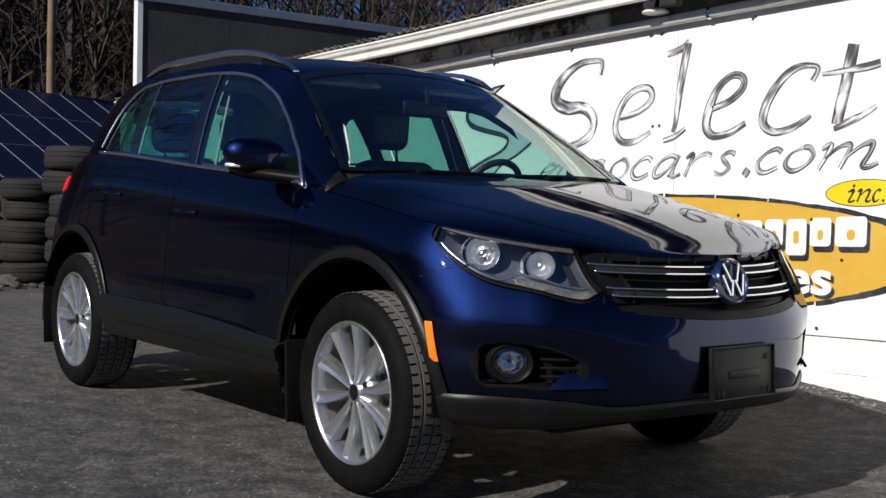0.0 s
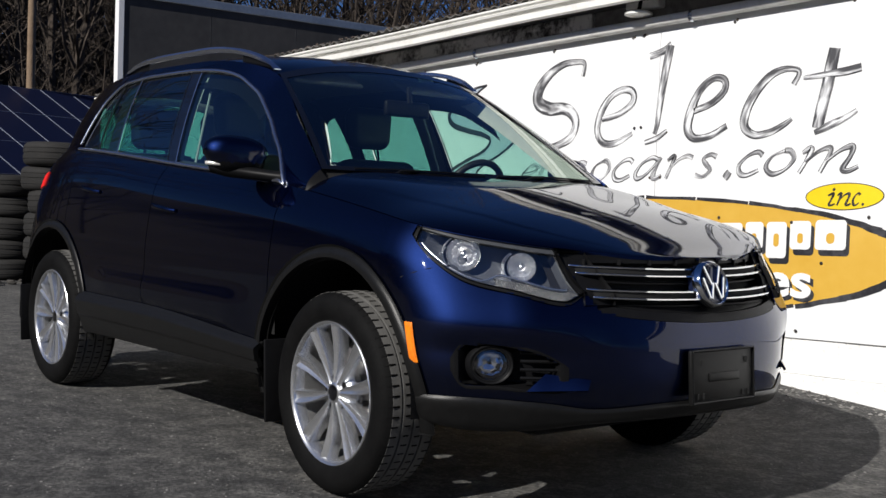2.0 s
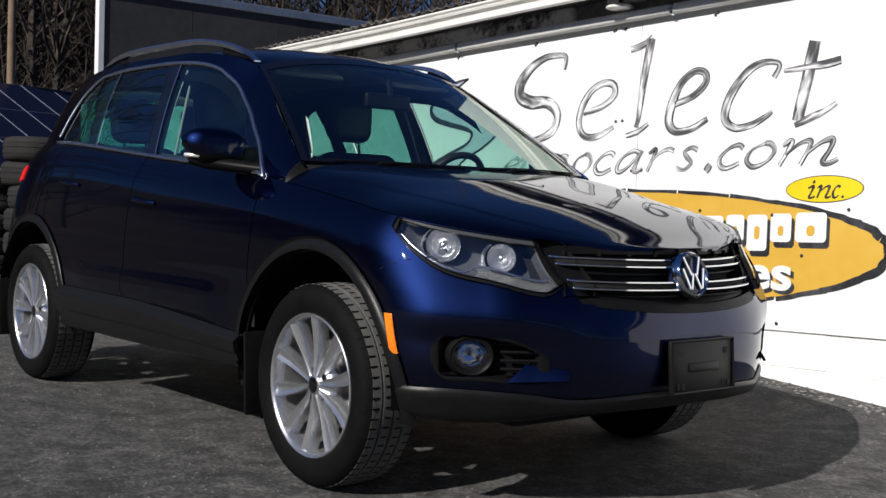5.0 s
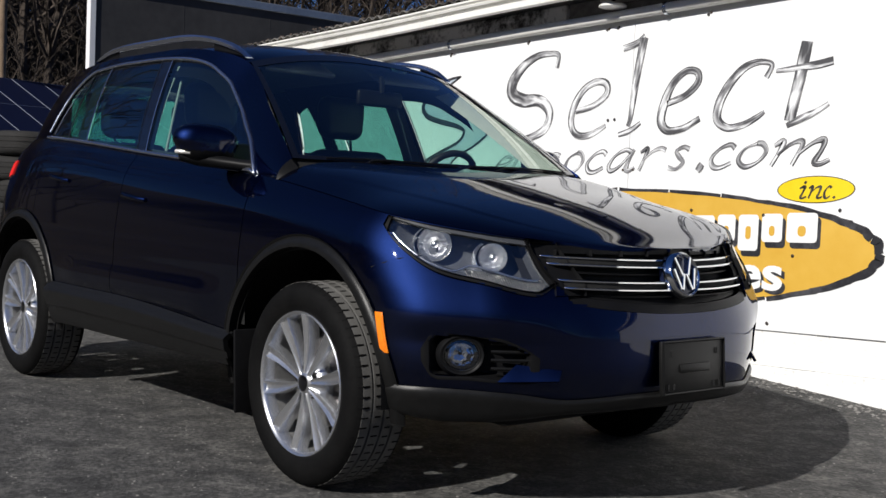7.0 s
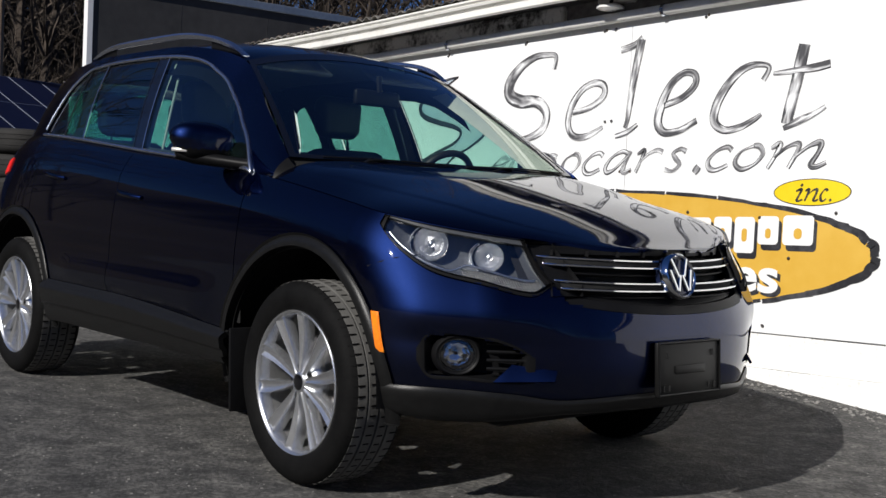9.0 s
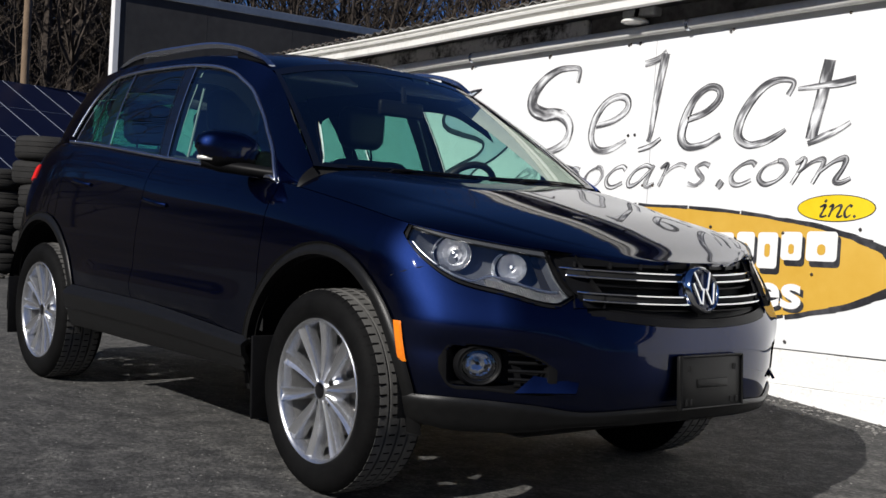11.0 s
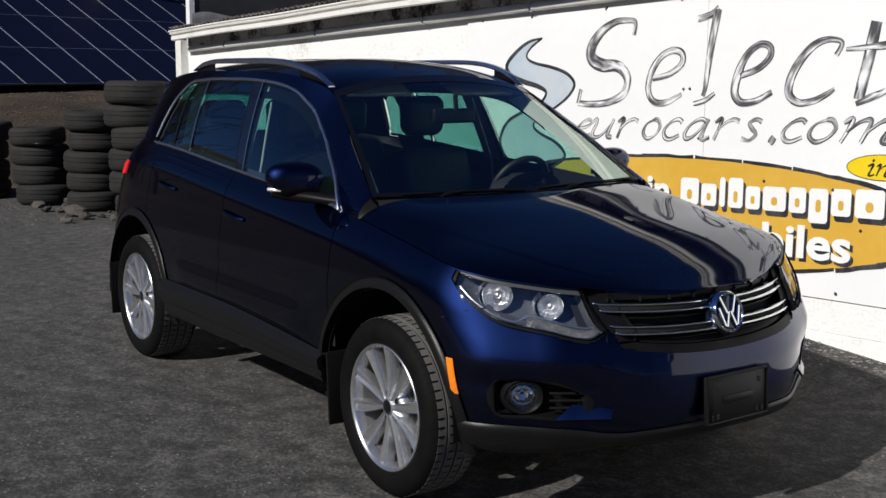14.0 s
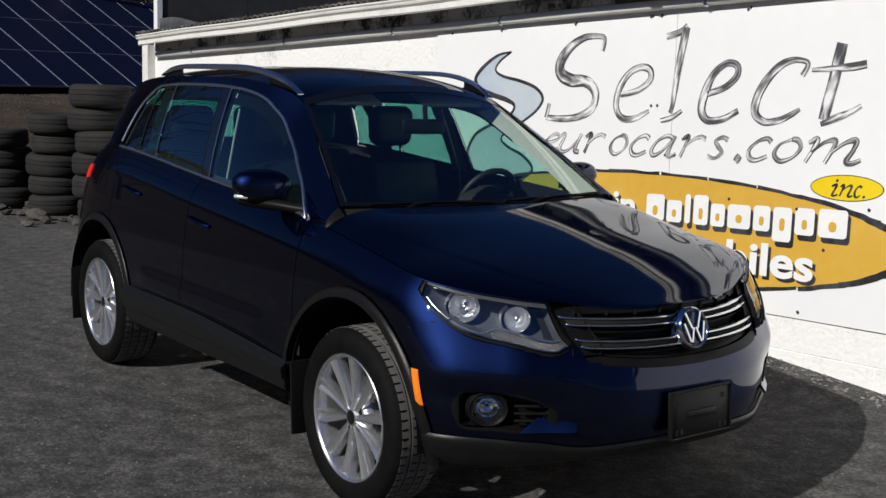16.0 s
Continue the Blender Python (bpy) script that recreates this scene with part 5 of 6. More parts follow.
part("mirror_stem", tube([(-0.78, 0, 1.43), (-0.79, 0, 1.50)], 0.012, 8), BLACK, rv)

# ---- painted sign ----


def chrome_effect(name):
    """Sign painter's chrome: grey streaks dragged along each stroke, broken darker edges."""
    m = material(name, (0.5, 0.5, 0.5), 0.45)
    nt = m.node_tree
    p = nt.nodes["Principled BSDF"]
    uv, oi, sep, off, cmb, n1, r1, n2, r2 = (nt.nodes.new(k) for k in ("ShaderNodeUVMap", "ShaderNodeObjectInfo", "ShaderNodeSeparateXYZ", "ShaderNodeMath", "ShaderNodeCombineXYZ", "ShaderNodeTexNoise", "ShaderNodeValToRGB", "ShaderNodeTexNoise", "ShaderNodeValToRGB"))
    off.operation, off.inputs[1].default_value = "MULTIPLY", 40.0
    nt.links.new(oi.outputs["Random"], off.inputs[0])
    nt.links.new(uv.outputs[0], sep.inputs[0])
    across, bend = nt.nodes.new("ShaderNodeMath"), nt.nodes.new("ShaderNodeMath")
    across.operation, across.inputs[1].default_value = "MULTIPLY", 0.26
    nt.links.new(sep.outputs["Y"], across.inputs[0])
    nt.links.new(sep.outputs["X"], cmb.inputs["X"])
    nt.links.new(across.outputs[0], cmb.inputs["Y"])
    nt.links.new(off.outputs[0], cmb.inputs["Z"])
    n1.inputs["Scale"].default_value, n1.inputs["Detail"].default_value, n1.inputs["Roughness"].default_value = 5.5, 2.5, 0.55
    n2.inputs["Scale"].default_value, n2.inputs["Detail"].default_value = 9.0, 4.0
    for n in (n1, n2):
        nt.links.new(cmb.outputs[0], n.inputs["Vector"])
    r1.color_ramp.elements[0].position, r1.color_ramp.elements[1].position = 0.38, 0.61
    r1.color_ramp.elements[0].color, r1.color_ramp.elements[1].color = (0.07, 0.07, 0.075, 1), (0.80, 0.81, 0.82, 1)
    mid = r1.color_ramp.elements.new(0.50)
    mid.color = (0.34, 0.34, 0.35, 1)
    nt.links.new(n1.outputs["Fac"], r1.inputs[0])
    # How near the stroke's edge, roughened, turns the paint dark.
    bend.operation, bend.inputs[1].default_value = "SUBTRACT", 0.5
    nt.links.new(sep.outputs["Y"], bend.inputs[0])
    ab, ad, mix = nt.nodes.new("ShaderNodeMath"), nt.nodes.new("ShaderNodeMath"), nt.nodes.new("ShaderNodeMix")
    ab.operation = "ABSOLUTE"
    nt.links.new(bend.outputs[0], ab.inputs[0])
    ad.operation, ad.inputs[1].default_value = "MULTIPLY_ADD", 0.9
    nt.links.new(n2.outputs["Fac"], ad.inputs[0])
    nt.links.new(ab.outputs[0], ad.inputs[2])
    r2.color_ramp.elements[0].position, r2.color_ramp.elements[1].position = 0.78, 0.90
    nt.links.new(ad.outputs[0], r2.inputs[0])
    mix.data_type = "RGBA"
    mix.inputs["B"].default_value = (0.06, 0.06, 0.065, 1)
    nt.links.new(r2.outputs[0], mix.inputs["Factor"])
    nt.links.new(r1.outputs[0], mix.inputs["A"])
    nt.links.new(mix.outputs["Result"], p.inputs["Base Color"])
    return m


LETTER = chrome_effect("brushed_chrome_effect_paint")
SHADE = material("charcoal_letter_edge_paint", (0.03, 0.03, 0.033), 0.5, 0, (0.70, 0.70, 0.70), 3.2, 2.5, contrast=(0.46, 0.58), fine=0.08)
INK = material("black_sign_paint", (0.018, 0.018, 0.022), 0.5, 0, (0.10, 0.10, 0.11), 3.0, 6, contrast=(0.45, 0.75))
YELLOW = material("ochre_yellow_sign_paint", (0.62, 0.36, 0.045), 0.45, 0, (0.68, 0.42, 0.07), 1.4, 5)
BRIGHT_YELLOW = material("bright_yellow_sign_paint", (0.78, 0.55, 0.01), 0.4, 0, (0.84, 0.62, 0.02), 2.0)
PALE_BLUE = material("pale_blue_sign_paint", (0.42, 0.50, 0.60), 0.5, 0, (0.52, 0.57, 0.60), 1.6, 5)
WHITE_INK = material("white_sign_paint", (0.80, 0.80, 0.78), 0.45, 0, (0.86, 0.86, 0.85), 4)
FACE = WALL_Y - 0.0165
sign = thing("painted_sign", "hand-painted shop sign in chrome-effect letters over a yellow oval", "sign", (0, 0, 0))


def on_wall(x, z, out=0.0):
    return x, FACE - out, z + SLOPE * x


def spline(pts, n=10):
    """Points along a smooth line through (x, z, width)."""
    p = [pts[0]] + list(pts) + [pts[-1]]
    out = []
    for i in range(len(pts) - 1):
        p0, p1, p2, p3 = (np.array(q) for q in p[i:i + 4])
        for t in np.linspace(0, 1, n, endpoint=(i == len(pts) - 2)):
            out.append(0.5 * (2 * p1 + (p2 - p0) * t + (2 * p0 - 5 * p1 + 4 * p2 - p3) * t * t + (3 * p1 - p0 - 3 * p2 + p3) * t**3))
    return out


def brush(name, strokes, mat, out=0.002, label="", grow=0.0):
    """A painted letter: ribbons of changing width, a paint film thick."""
    bm = bmesh.new()
    uv = bm.loops.layers.uv.new("UVMap")
    for s, pts in enumerate(strokes):
        line = spline(pts)
        rows, far, place = [], 0.0, {}
        for i, (x, z, w) in enumerate(line):
            d = line[min(i + 1, len(line) - 1)][:2] - line[max(i - 1, 0)][:2]
            d = d / (np.hypot(*d) + 1e-9)
            h = (w + grow) / 2
            far += float(np.hypot(*(line[i][:2] - line[max(i - 1, 0)][:2])))
            rows.append([bm.verts.new(on_wall(x - d[1] * k * h, z + d[0] * k * h, o)) for k, o in ((-1, 0), (-1, out + 0.0006 * s), (1, out + 0.0006 * s), (1, 0))])
            place.update({v: (far + 3.1 * s, q) for v, q in zip(rows[-1], (0, 0, 1, 1))})
        made = [bm.faces.new((r[j], r[j + 1], q[j + 1], q[j])) for r, q in zip(rows, rows[1:]) for j in range(3)]
        made += [bm.faces.new(rows[0]), bm.faces.new(rows[-1][::-1])]
        for f in made:
            for loop in f.loops:
                loop[uv].uv = place[loop.vert]
    bmesh.ops.recalc_face_normals(bm, faces=bm.faces[:])
    return part(name, bm, mat, sign, label, 30)


def letter(strokes, heavy=0.006):
    brush("letter", strokes, SHADE, 0.0015, "dark-edged chrome-effect painted letter", heavy + 0.006)
    brush("letter_face", [[(x, z, w + heavy) for x, z, w in s] for s in strokes], LETTER, 0.0030)


letter([[(-2.028, 1.925, .023), (-2.018, 2.007, .027), (-2.094, 2.025, .028), (-2.213, 2.02, .037), (-2.343, 1.965, .057), (-2.435, 1.873, .082), (-2.435, 1.787, .087), (-2.328, 1.738, .080),
         (-2.193, 1.728, .069), (-2.108, 1.684, .068), (-2.077, 1.62, .059), (-2.12, 1.536, .05), (-2.255, 1.486, .042), (-2.426, 1.474, .039), (-2.569, 1.485, .03)], [(-2.569, 1.481, .025), (-2.539, 1.58, .025)]])
letter([[(-1.845, 1.632, .026), (-1.695, 1.66, .031), (-1.591, 1.722, .038), (-1.596, 1.786, .038), (-1.676, 1.807, .035), (-1.778, 1.77, .034), (-1.854, 1.681, .045), (-1.882, 1.57, .044),
         (-1.835, 1.488, .039), (-1.722, 1.478, .034), (-1.587, 1.529, .017)]])
letter([[(-1.468, 1.99, .033), (-1.358, 2.012, .036), (-1.301, 2.046, .036)], [(-1.31, 2.039, .052), (-1.339, 1.89, .048), (-1.365, 1.742, .041), (-1.389, 1.568, .024), (-1.408, 1.515, .02)],
        [(-1.48, 1.468, .02), (-1.392, 1.487, .024), (-1.311, 1.529, .011)]])
letter([[(-1.113, 1.631, .027), (-.982, 1.669, .03), (-.899, 1.734, .033), (-.904, 1.794, .033), (-.981, 1.809, .03), (-1.07, 1.752, .038), (-1.128, 1.652, .05), (-1.154, 1.533, .051),
         (-1.1, 1.472, .039), (-.988, 1.479, .031), (-.874, 1.529, .023)]])
letter([[(-.442, 1.724, .024), (-.411, 1.791, .02), (-.494, 1.813, .024), (-.591, 1.787, .035), (-.678, 1.709, .043), (-.741, 1.608, .047), (-.75, 1.516, .044), (-.681, 1.465, .032),
         (-.58, 1.475, .028), (-.491, 1.511, .021), (-.444, 1.539, .01)]])
letter([[(-.201, 1.892, .058), (-.218, 1.806, .062), (-.239, 1.686, .062), (-.267, 1.564, .06), (-.285, 1.48, .054)], [(-.3, 1.455, .016), (-.204, 1.492, .033), (-.119, 1.523, .022), (-.057, 1.556, .013)],
        [(-.381, 1.753, .01), (-.263, 1.758, .023), (-.131, 1.764, .032), (-.043, 1.776, .031)]])

# The swoosh: a pale blue S with a dark edge.
SW_L = [(-2.976, 1.956, .016), (-3.125, 1.938, .027), (-3.282, 1.867, .039), (-3.387, 1.777, .045), (-3.341, 1.699, .05), (-3.175, 1.646, .048), (-3.008, 1.607, .043), (-2.921, 1.562, .031), (-2.985, 1.49, .028),
        (-3.20, 1.42, .03), (-3.38, 1.34, .034), (-3.462, 1.20, .04), (-3.39, 1.08, .04), (-3.18, 1.00, .03), (-2.90, 0.99, .02)]
SW_R = [(-2.976, 1.956, .016), (-3.103, 1.895, .022), (-3.152, 1.83, .022), (-3.063, 1.782, .026), (-2.855, 1.741, .03), (-2.691, 1.69, .03), (-2.613, 1.617, .03), (-2.669, 1.537, .025), (-2.813, 1.455, .021),
        (-2.98, 1.39, .02), (-3.06, 1.32, .022), (-2.97, 1.26, .026), (-2.80, 1.20, .03), (-2.70, 1.10, .03), (-2.90, 0.99, .02)]
bm = bmesh.new()
ra, rb = spline(SW_L), spline(SW_R)
va, vb = ([bm.verts.new(on_wall(x, z, 0.001)) for x, z, _ in r] for r in (ra, rb))
for i in range(min(len(va), len(vb)) - 1):
    bm.faces.new((va[i], va[i + 1], vb[i + 1], vb[i]))
bmesh.ops.recalc_face_normals(bm, faces=bm.faces[:])
part("swoosh", bm, PALE_BLUE, sign, "pale blue swoosh shape", 0)
brush("swoosh_edge", [[(x, z, w * 0.8) for x, z, w in SW_L]], INK, 0.002)
brush("swoosh_edge", [[(x, z, w * 0.8) for x, z, w in SW_R]], INK, 0.002)


def disc(name, cx, cz, a, b, mat, out, label=""):
    bm = bmesh.new()
    n = 96
    rim = [bm.verts.new(on_wall(cx + a * math.cos(t * math.tau / n), cz + b * math.sin(t * math.tau / n), out)) for t in range(n)]
    low = [bm.verts.new(on_wall(cx + a * math.cos(t * math.tau / n), cz + b * math.sin(t * math.tau / n), 0)) for t in range(n)]
    bm.faces.new(rim)
    for i in range(n):
        bm.faces.new((rim[i], rim[(i + 1) % n], low[(i + 1) % n], low[i]))
    bmesh.ops.recalc_face_normals(bm, faces=bm.faces[:])
    return part(name, bm, mat, sign, label, 30)


disc("yellow_oval", -1.67, 0.785, 1.93, 0.342, YELLOW, 0.001, "large ochre yellow oval")
# Hand-brushed dark edge of the oval, in uneven strokes.
rnd = random.Random(4)
for k in range(30):
    t0 = k * math.tau / 30
    pts = []
    for t in lin(t0, t0 + math.tau / 30 * rnd.uniform(0.95, 1.12), 5):
        r = 1 + rnd.uniform(-0.006, 0.006)
        thick = 0.016 + 0.030 * max(0.0, math.cos(t)) ** 6 + rnd.uniform(0, 0.008)
        pts.append((-1.67 + (1.93 + thick / 3) * r * math.cos(t), 0.785 + (0.342 + thick / 3) * r * math.sin(t), thick))
    brush("oval_edge", [pts], INK, 0.0015 + 0.0004 * (k % 3))
disc("small_oval_edge", -0.108, 1.112, 0.228, 0.072, INK, 0.001)
disc("small_oval", -0.108, 1.112, 0.222, 0.067, BRIGHT_YELLOW, 0.0018, "small bright yellow oval")


def words(text, x0, x1, z, size, mat, out, bold=0.0, shear=0.0, name="lettering", label=""):
    """Flat lettering laid on the boards, stretched to run from x0 to x1."""
    cu = bpy.data.curves.new("text", "FONT")
    cu.body, cu.size, cu.offset, cu.extrude, cu.resolution_u = text, size, bold, 0.0006, 4
    ob = bpy.data.objects.new("text", cu)
    scene.collection.objects.link(ob)
    me = bpy.data.meshes.new_from_object(ob.evaluated_get(bpy.context.evaluated_depsgraph_get()))
    bpy.data.objects.remove(ob)
    lo, hi = min(v.co.x for v in me.vertices), max(v.co.x for v in me.vertices)
    k = (x1 - x0) / (hi - lo)
    for v in me.vertices:
        x, y = x0 + (v.co.x - lo) * k + shear * v.co.y, z + v.co.y
        v.co = on_wall(x, y, out + 0.0006 + v.co.z)
    me.name = name
    me.materials.clear()
    me.materials.append(mat)
    got = new(name, me)
    got.parent = sign
    return tagged(got, label)


# Calligraphic small letters, one x-height tall: strokes as a broad pen draws them.
GLYPHS = {
    "e": [[(.04, .50), (.34, .56), (.56, .76), (.46, .97), (.22, .86), (.03, .48), (.12, .09), (.36, .0), (.62, .20)]],
    "u": [[(0, .82), (.14, 1), (.18, .80), (.11, .30), (.20, .02), (.44, .14), (.70, .72)], [(.75, 1), (.68, .5), (.66, .10), (.82, .04)]],
    "r": [[(0, .84), (.16, 1), (.15, .60), (.10, 0)], [(.13, .48), (.30, .84), (.50, 1), (.66, .90)]],
    "o": [[(.36, .99), (.10, .76), (.04, .30), (.24, 0), (.50, .20), (.60, .62), (.48, .94), (.34, .99)]],
    "c": [[(.60, .84), (.45, .99), (.20, .84), (.03, .45), (.12, .08), (.33, 0), (.60, .20)]],
    "a": [[(.62, .88), (.42, 1), (.15, .74), (.03, .30), (.12, .03), (.36, .22), (.62, .84)], [(.68, 1), (.61, .5), (.58, .10), (.68, .01), (.84, .14)]],
    "s": [[(.54, .88), (.36, 1), (.17, .82), (.30, .56), (.46, .30), (.30, .02), (.05, .10)]],
    "m": [[(0, .84), (.14, 1), (.13, .50), (.08, 0)], [(.12, .46), (.30, .88), (.48, .99), (.52, .70), (.47, 0)], [(.51, .46), (.70, .88), (.88, .99), (.91, .60), (.86, .10), (.98, .02), (1.12, .18)]],
    "n": [[(0, .84), (.16, 1), (.15, .50), (.10, 0)], [(.14, .44), (.36, .88), (.56, .97), (.58, .60), (.52, .10), (.62, .01), (.76, .14)]],
    "i": [[(0, .84), (.18, 1), (.17, .50), (.14, .10), (.22, .01), (.36, .14)]],
}


def pen(kind, x0, x1, z, tall, nib, slant):
    """Strokes of a small letter from x0 to x1 on the line z, thick and thin by the pen's angle."""
    strokes = GLYPHS[kind]
    us = [u + slant * v for st in strokes for u, v in st]
    k = (x1 - x0) / (max(us) - min(us))
    got = []
    for st in strokes:
        pts = [(x0 + (u + slant * v - min(us)) * k, z + v * tall) for u, v in st]
        row = []
        for i, (x, y) in enumerate(pts):
            a, b = pts[max(i - 1, 0)], pts[min(i + 1, len(pts) - 1)]
            turn = math.atan2(b[1] - a[1], b[0] - a[0]) - radians(38)
            row.append((x, y, nib * (0.30 + 0.70 * abs(math.sin(turn)))))
        got.append(row)
    return got


for kind, x0, x1 in (("e", -2.565, -2.425), ("u", -2.415, -2.195), ("r", -2.165, -1.965), ("o", -1.915, -1.765), ("c", -1.725, -1.570), ("a", -1.545, -1.340), ("r", -1.305, -1.105), ("s", -1.085, -0.935),
                     ("c", -0.775, -0.620), ("o", -0.595, -0.420), ("m", -0.385, -0.035)):
    letter(pen(kind, x0, x1, 1.243, 0.128, 0.032, 0.16), 0.0)
letter([[(-0.871, 1.229, .030), (-0.855, 1.248, .038), (-0.840, 1.267, .030)]])
for kind, x0, x1 in (("i", -0.199, -0.158), ("n", -0.146, -0.066), ("c", -0.053, -0.014)):
    brush("small_letter", pen(kind, x0, x1, 1.066, 0.062, 0.016, 0.14), INK, 0.003, "black painted letter")
brush("small_letter", [[(-0.172, 1.144, .010), (-0.166, 1.150, .014), (-0.160, 1.156, .010)]], INK, 0.003)
brush("small_letter", [[(-0.003, 1.066, .010), (0.003, 1.070, .014), (0.009, 1.074, .010)]], INK, 0.003)
for dx, dz, mat, out in ((0.020, -0.020, INK, 0.0016), (0.0, 0.0, WHITE_INK, 0.0030)):
    words("t", -2.03 + dx, -1.955 + dx, 0.835 + dz, 0.25, mat, out, 0.007)
    words("in", -1.86 + dx, -1.66 + dx, 0.832 + dz, 0.25, mat, out, 0.007)
    words("mobiles", -1.36 + dx, -0.275 + dx, 0.578 + dz, 0.262, mat, out, 0.007)


def block(x0, x1, z0, z1, mat, out, hole=None):
    """A plain rounded block in place of a maker's letter."""
    bm = bmesh.new()
    n, r = 6, min(0.022, (x1 - x0) * 0.45)
    loop = []
    for cx, cz, q in ((x1 - r, z1 - r, 0), (x0 + r, z1 - r, 1), (x0 + r, z0 + r, 2), (x1 - r, z0 + r, 3)):
        loop += [(cx + r * math.cos((q + i / n) * math.pi / 2), cz + r * math.sin((q + i / n) * math.pi / 2)) for i in range(n + 1)]
    bm.faces.new([bm.verts.new(on_wall(x, z, out)) for x, z in loop])
    bmesh.ops.recalc_face_normals(bm, faces=bm.faces[:])
    if bm.faces[:][0].normal.y > 0:
        bmesh.ops.reverse_faces(bm, faces=bm.faces[:])
    part("name_block", bm, mat, sign, smooth=0)


# The maker's name: ten plain white blocks with dark drop shadows.
edges = ((-1.56, -1.40, 0.0, 0.155), (-1.385, -1.255, 0.0, 0.125), (-1.235, -1.185, 0.0, 0.17), (-1.165, -1.045, 0.0, 0.17), (-1.03, -0.915, 0.0, 0.125), (-0.90, -0.725, 0.0, 0.13),
         (-0.71, -0.585, 0.0, 0.135), (-0.57, -0.435, -0.05, 0.135), (-0.42, -0.285, 0.0, 0.14), (-0.265, -0.075, 0.0, 0.145))
for x0, x1, d0, d1 in edges:
    block(x0 + 0.022, x1 + 0.014, 0.820 + d0 - 0.020, 0.835 + d1 - 0.014, INK, 0.0017)
    block(x0, x1 - 0.006, 0.832 + d0, 0.845 + d1, WHITE_INK, 0.0032)
    if x1 - x0 > 0.1:
        mid, half = (x0 + x1) / 2 - 0.003, (x1 - x0) * 0.13
        block(mid - half, mid + half, 0.865 + d0 * 0.4, 0.912 + (d1 - 0.125) * 0.5, YELLOW, 0.0042)
# Fixing nails in the boards.
for x, z in ((-1.569, 1.561), (-1.516, 1.562), (-.898, 1.005), (-.414, .977), (.041, 1.003), (-.356, .39), (-.846, 2.115), (-2.304, 2.115), (-3.096, 2.115), (-1.608, 2.12), (-1.52, 2.12), (-.221, .761)):
    b = part("nail", revolve([(0.0, -0.005), (0.007, -0.004), (0.010, 0.0)], 10, "y"), STEEL, sign, smooth=0)
    b.location = on_wall(x, z, 0.003)

# ---- stacked tyres ----
def worn_tyre(name, r, w):
    half = [(0.62, 0.36), (0.70, 0.47), (0.80, 0.50), (0.89, 0.47), (0.955, 0.39), (0.985, 0.31), (0.993, 0.25), (0.980, 0.24), (0.980, 0.215), (0.998, 0.205), (1.0, 0.06), (0.982, 0.05)]
    prof = [(r * a, w * b) for a, b in half] + [(r * a, -w * b) for a, b in reversed(half)] + [(r * 0.66, -w * 0.30), (r * 0.90, -w * 0.32), (r * 0.92, w * 0.32), (r * 0.66, w * 0.30)]
    bm = revolve(prof, 44, "z", closed=True)
    bmesh.ops.recalc_face_normals(bm, faces=bm.faces[:])
    me = bpy.data.meshes.new(name)
    bm.to_mesh(me)
    bm.free()
    me.materials.append(OLD_RUBBER)
    me.shade_smooth()
    me.set_sharp_from_angle(angle=radians(40))
    return me


sizes = [(0.335, 0.225), (0.345, 0.240), (0.325, 0.215), (0.350, 0.250)]
tyre_meshes = [worn_tyre("worn_tyre", r, w) for r, w in sizes]
rnd = random.Random(11)
for sx, sy, count, top in ((-8.75, 1.42, 6, 3), (-9.58, 1.20, 5, 0), (-10.50, 0.82, 4, 1), (-10.15, 1.55, 4, 0), (-11.5, 0.35, 4, 0), (-12.0, -0.5, 4, 0), (-9.35, 1.95, 5, 1)):
    z = lot_height(sx, sy) + 0.004
    for k in range(count):
        i = max(rnd.randrange(4), top)
        r, w = sizes[i]
        t = new("worn_tyre", tyre_meshes[i])
        tagged(t, "worn dusty black tyre lying in a stack", "tyre", "stacked tyres")
        z += w / 2
        t.location = (sx + rnd.uniform(-0.05, 0.05), sy + rnd.uniform(-0.05, 0.05), z)
        t.rotation_euler = (rnd.uniform(-0.03, 0.03), rnd.uniform(-0.03, 0.03), rnd.uniform(0, 6))
        z += w / 2 - 0.004
# Broken concrete along the edge of the lot.
RUBBLE = material("broken_concrete", (0.045, 0.042, 0.038), 0.95, 0, (0.15, 0.138, 0.122), 12, vary=0.3, bump=0.6, bump_scale=60)
def stone_mesh(seed):
    bm = bmesh.new()
    bmesh.ops.create_icosphere(bm, subdivisions=1, radius=1)
    r = random.Random(seed)
    for v in bm.verts:
        v.co *= r.uniform(0.65, 1.15)
    me = bpy.data.meshes.new("stone")
    bm.to_mesh(me)
    bm.free()
    me.materials.append(RUBBLE)
    return me


stones = [stone_mesh(s) for s in range(6)]
for k in range(48):
    x, y = rnd.uniform(-11.6, -8.4), 0
    y = 0.95 - 0.30 * (x + 9.4) * 0.3 + rnd.uniform(-0.45, 0.25)
    s = rnd.uniform(0.03, 0.11) * (1 if rnd.random() < 0.8 else 1.5)
    o = tagged(new("concrete_lump", stones[k % 6]), "broken lump of grey concrete on the ground", "rubble", "concrete lumps")
    o.location = (x, y, lot_height(x, y) + s * 0.35)
    o.scale = (s, s * rnd.uniform(0.6, 1.1), s * rnd.uniform(0.4, 0.7))
    o.rotation_euler = (rnd.uniform(-0.3, 0.3), rnd.uniform(-0.3, 0.3), rnd.uniform(0, 6))


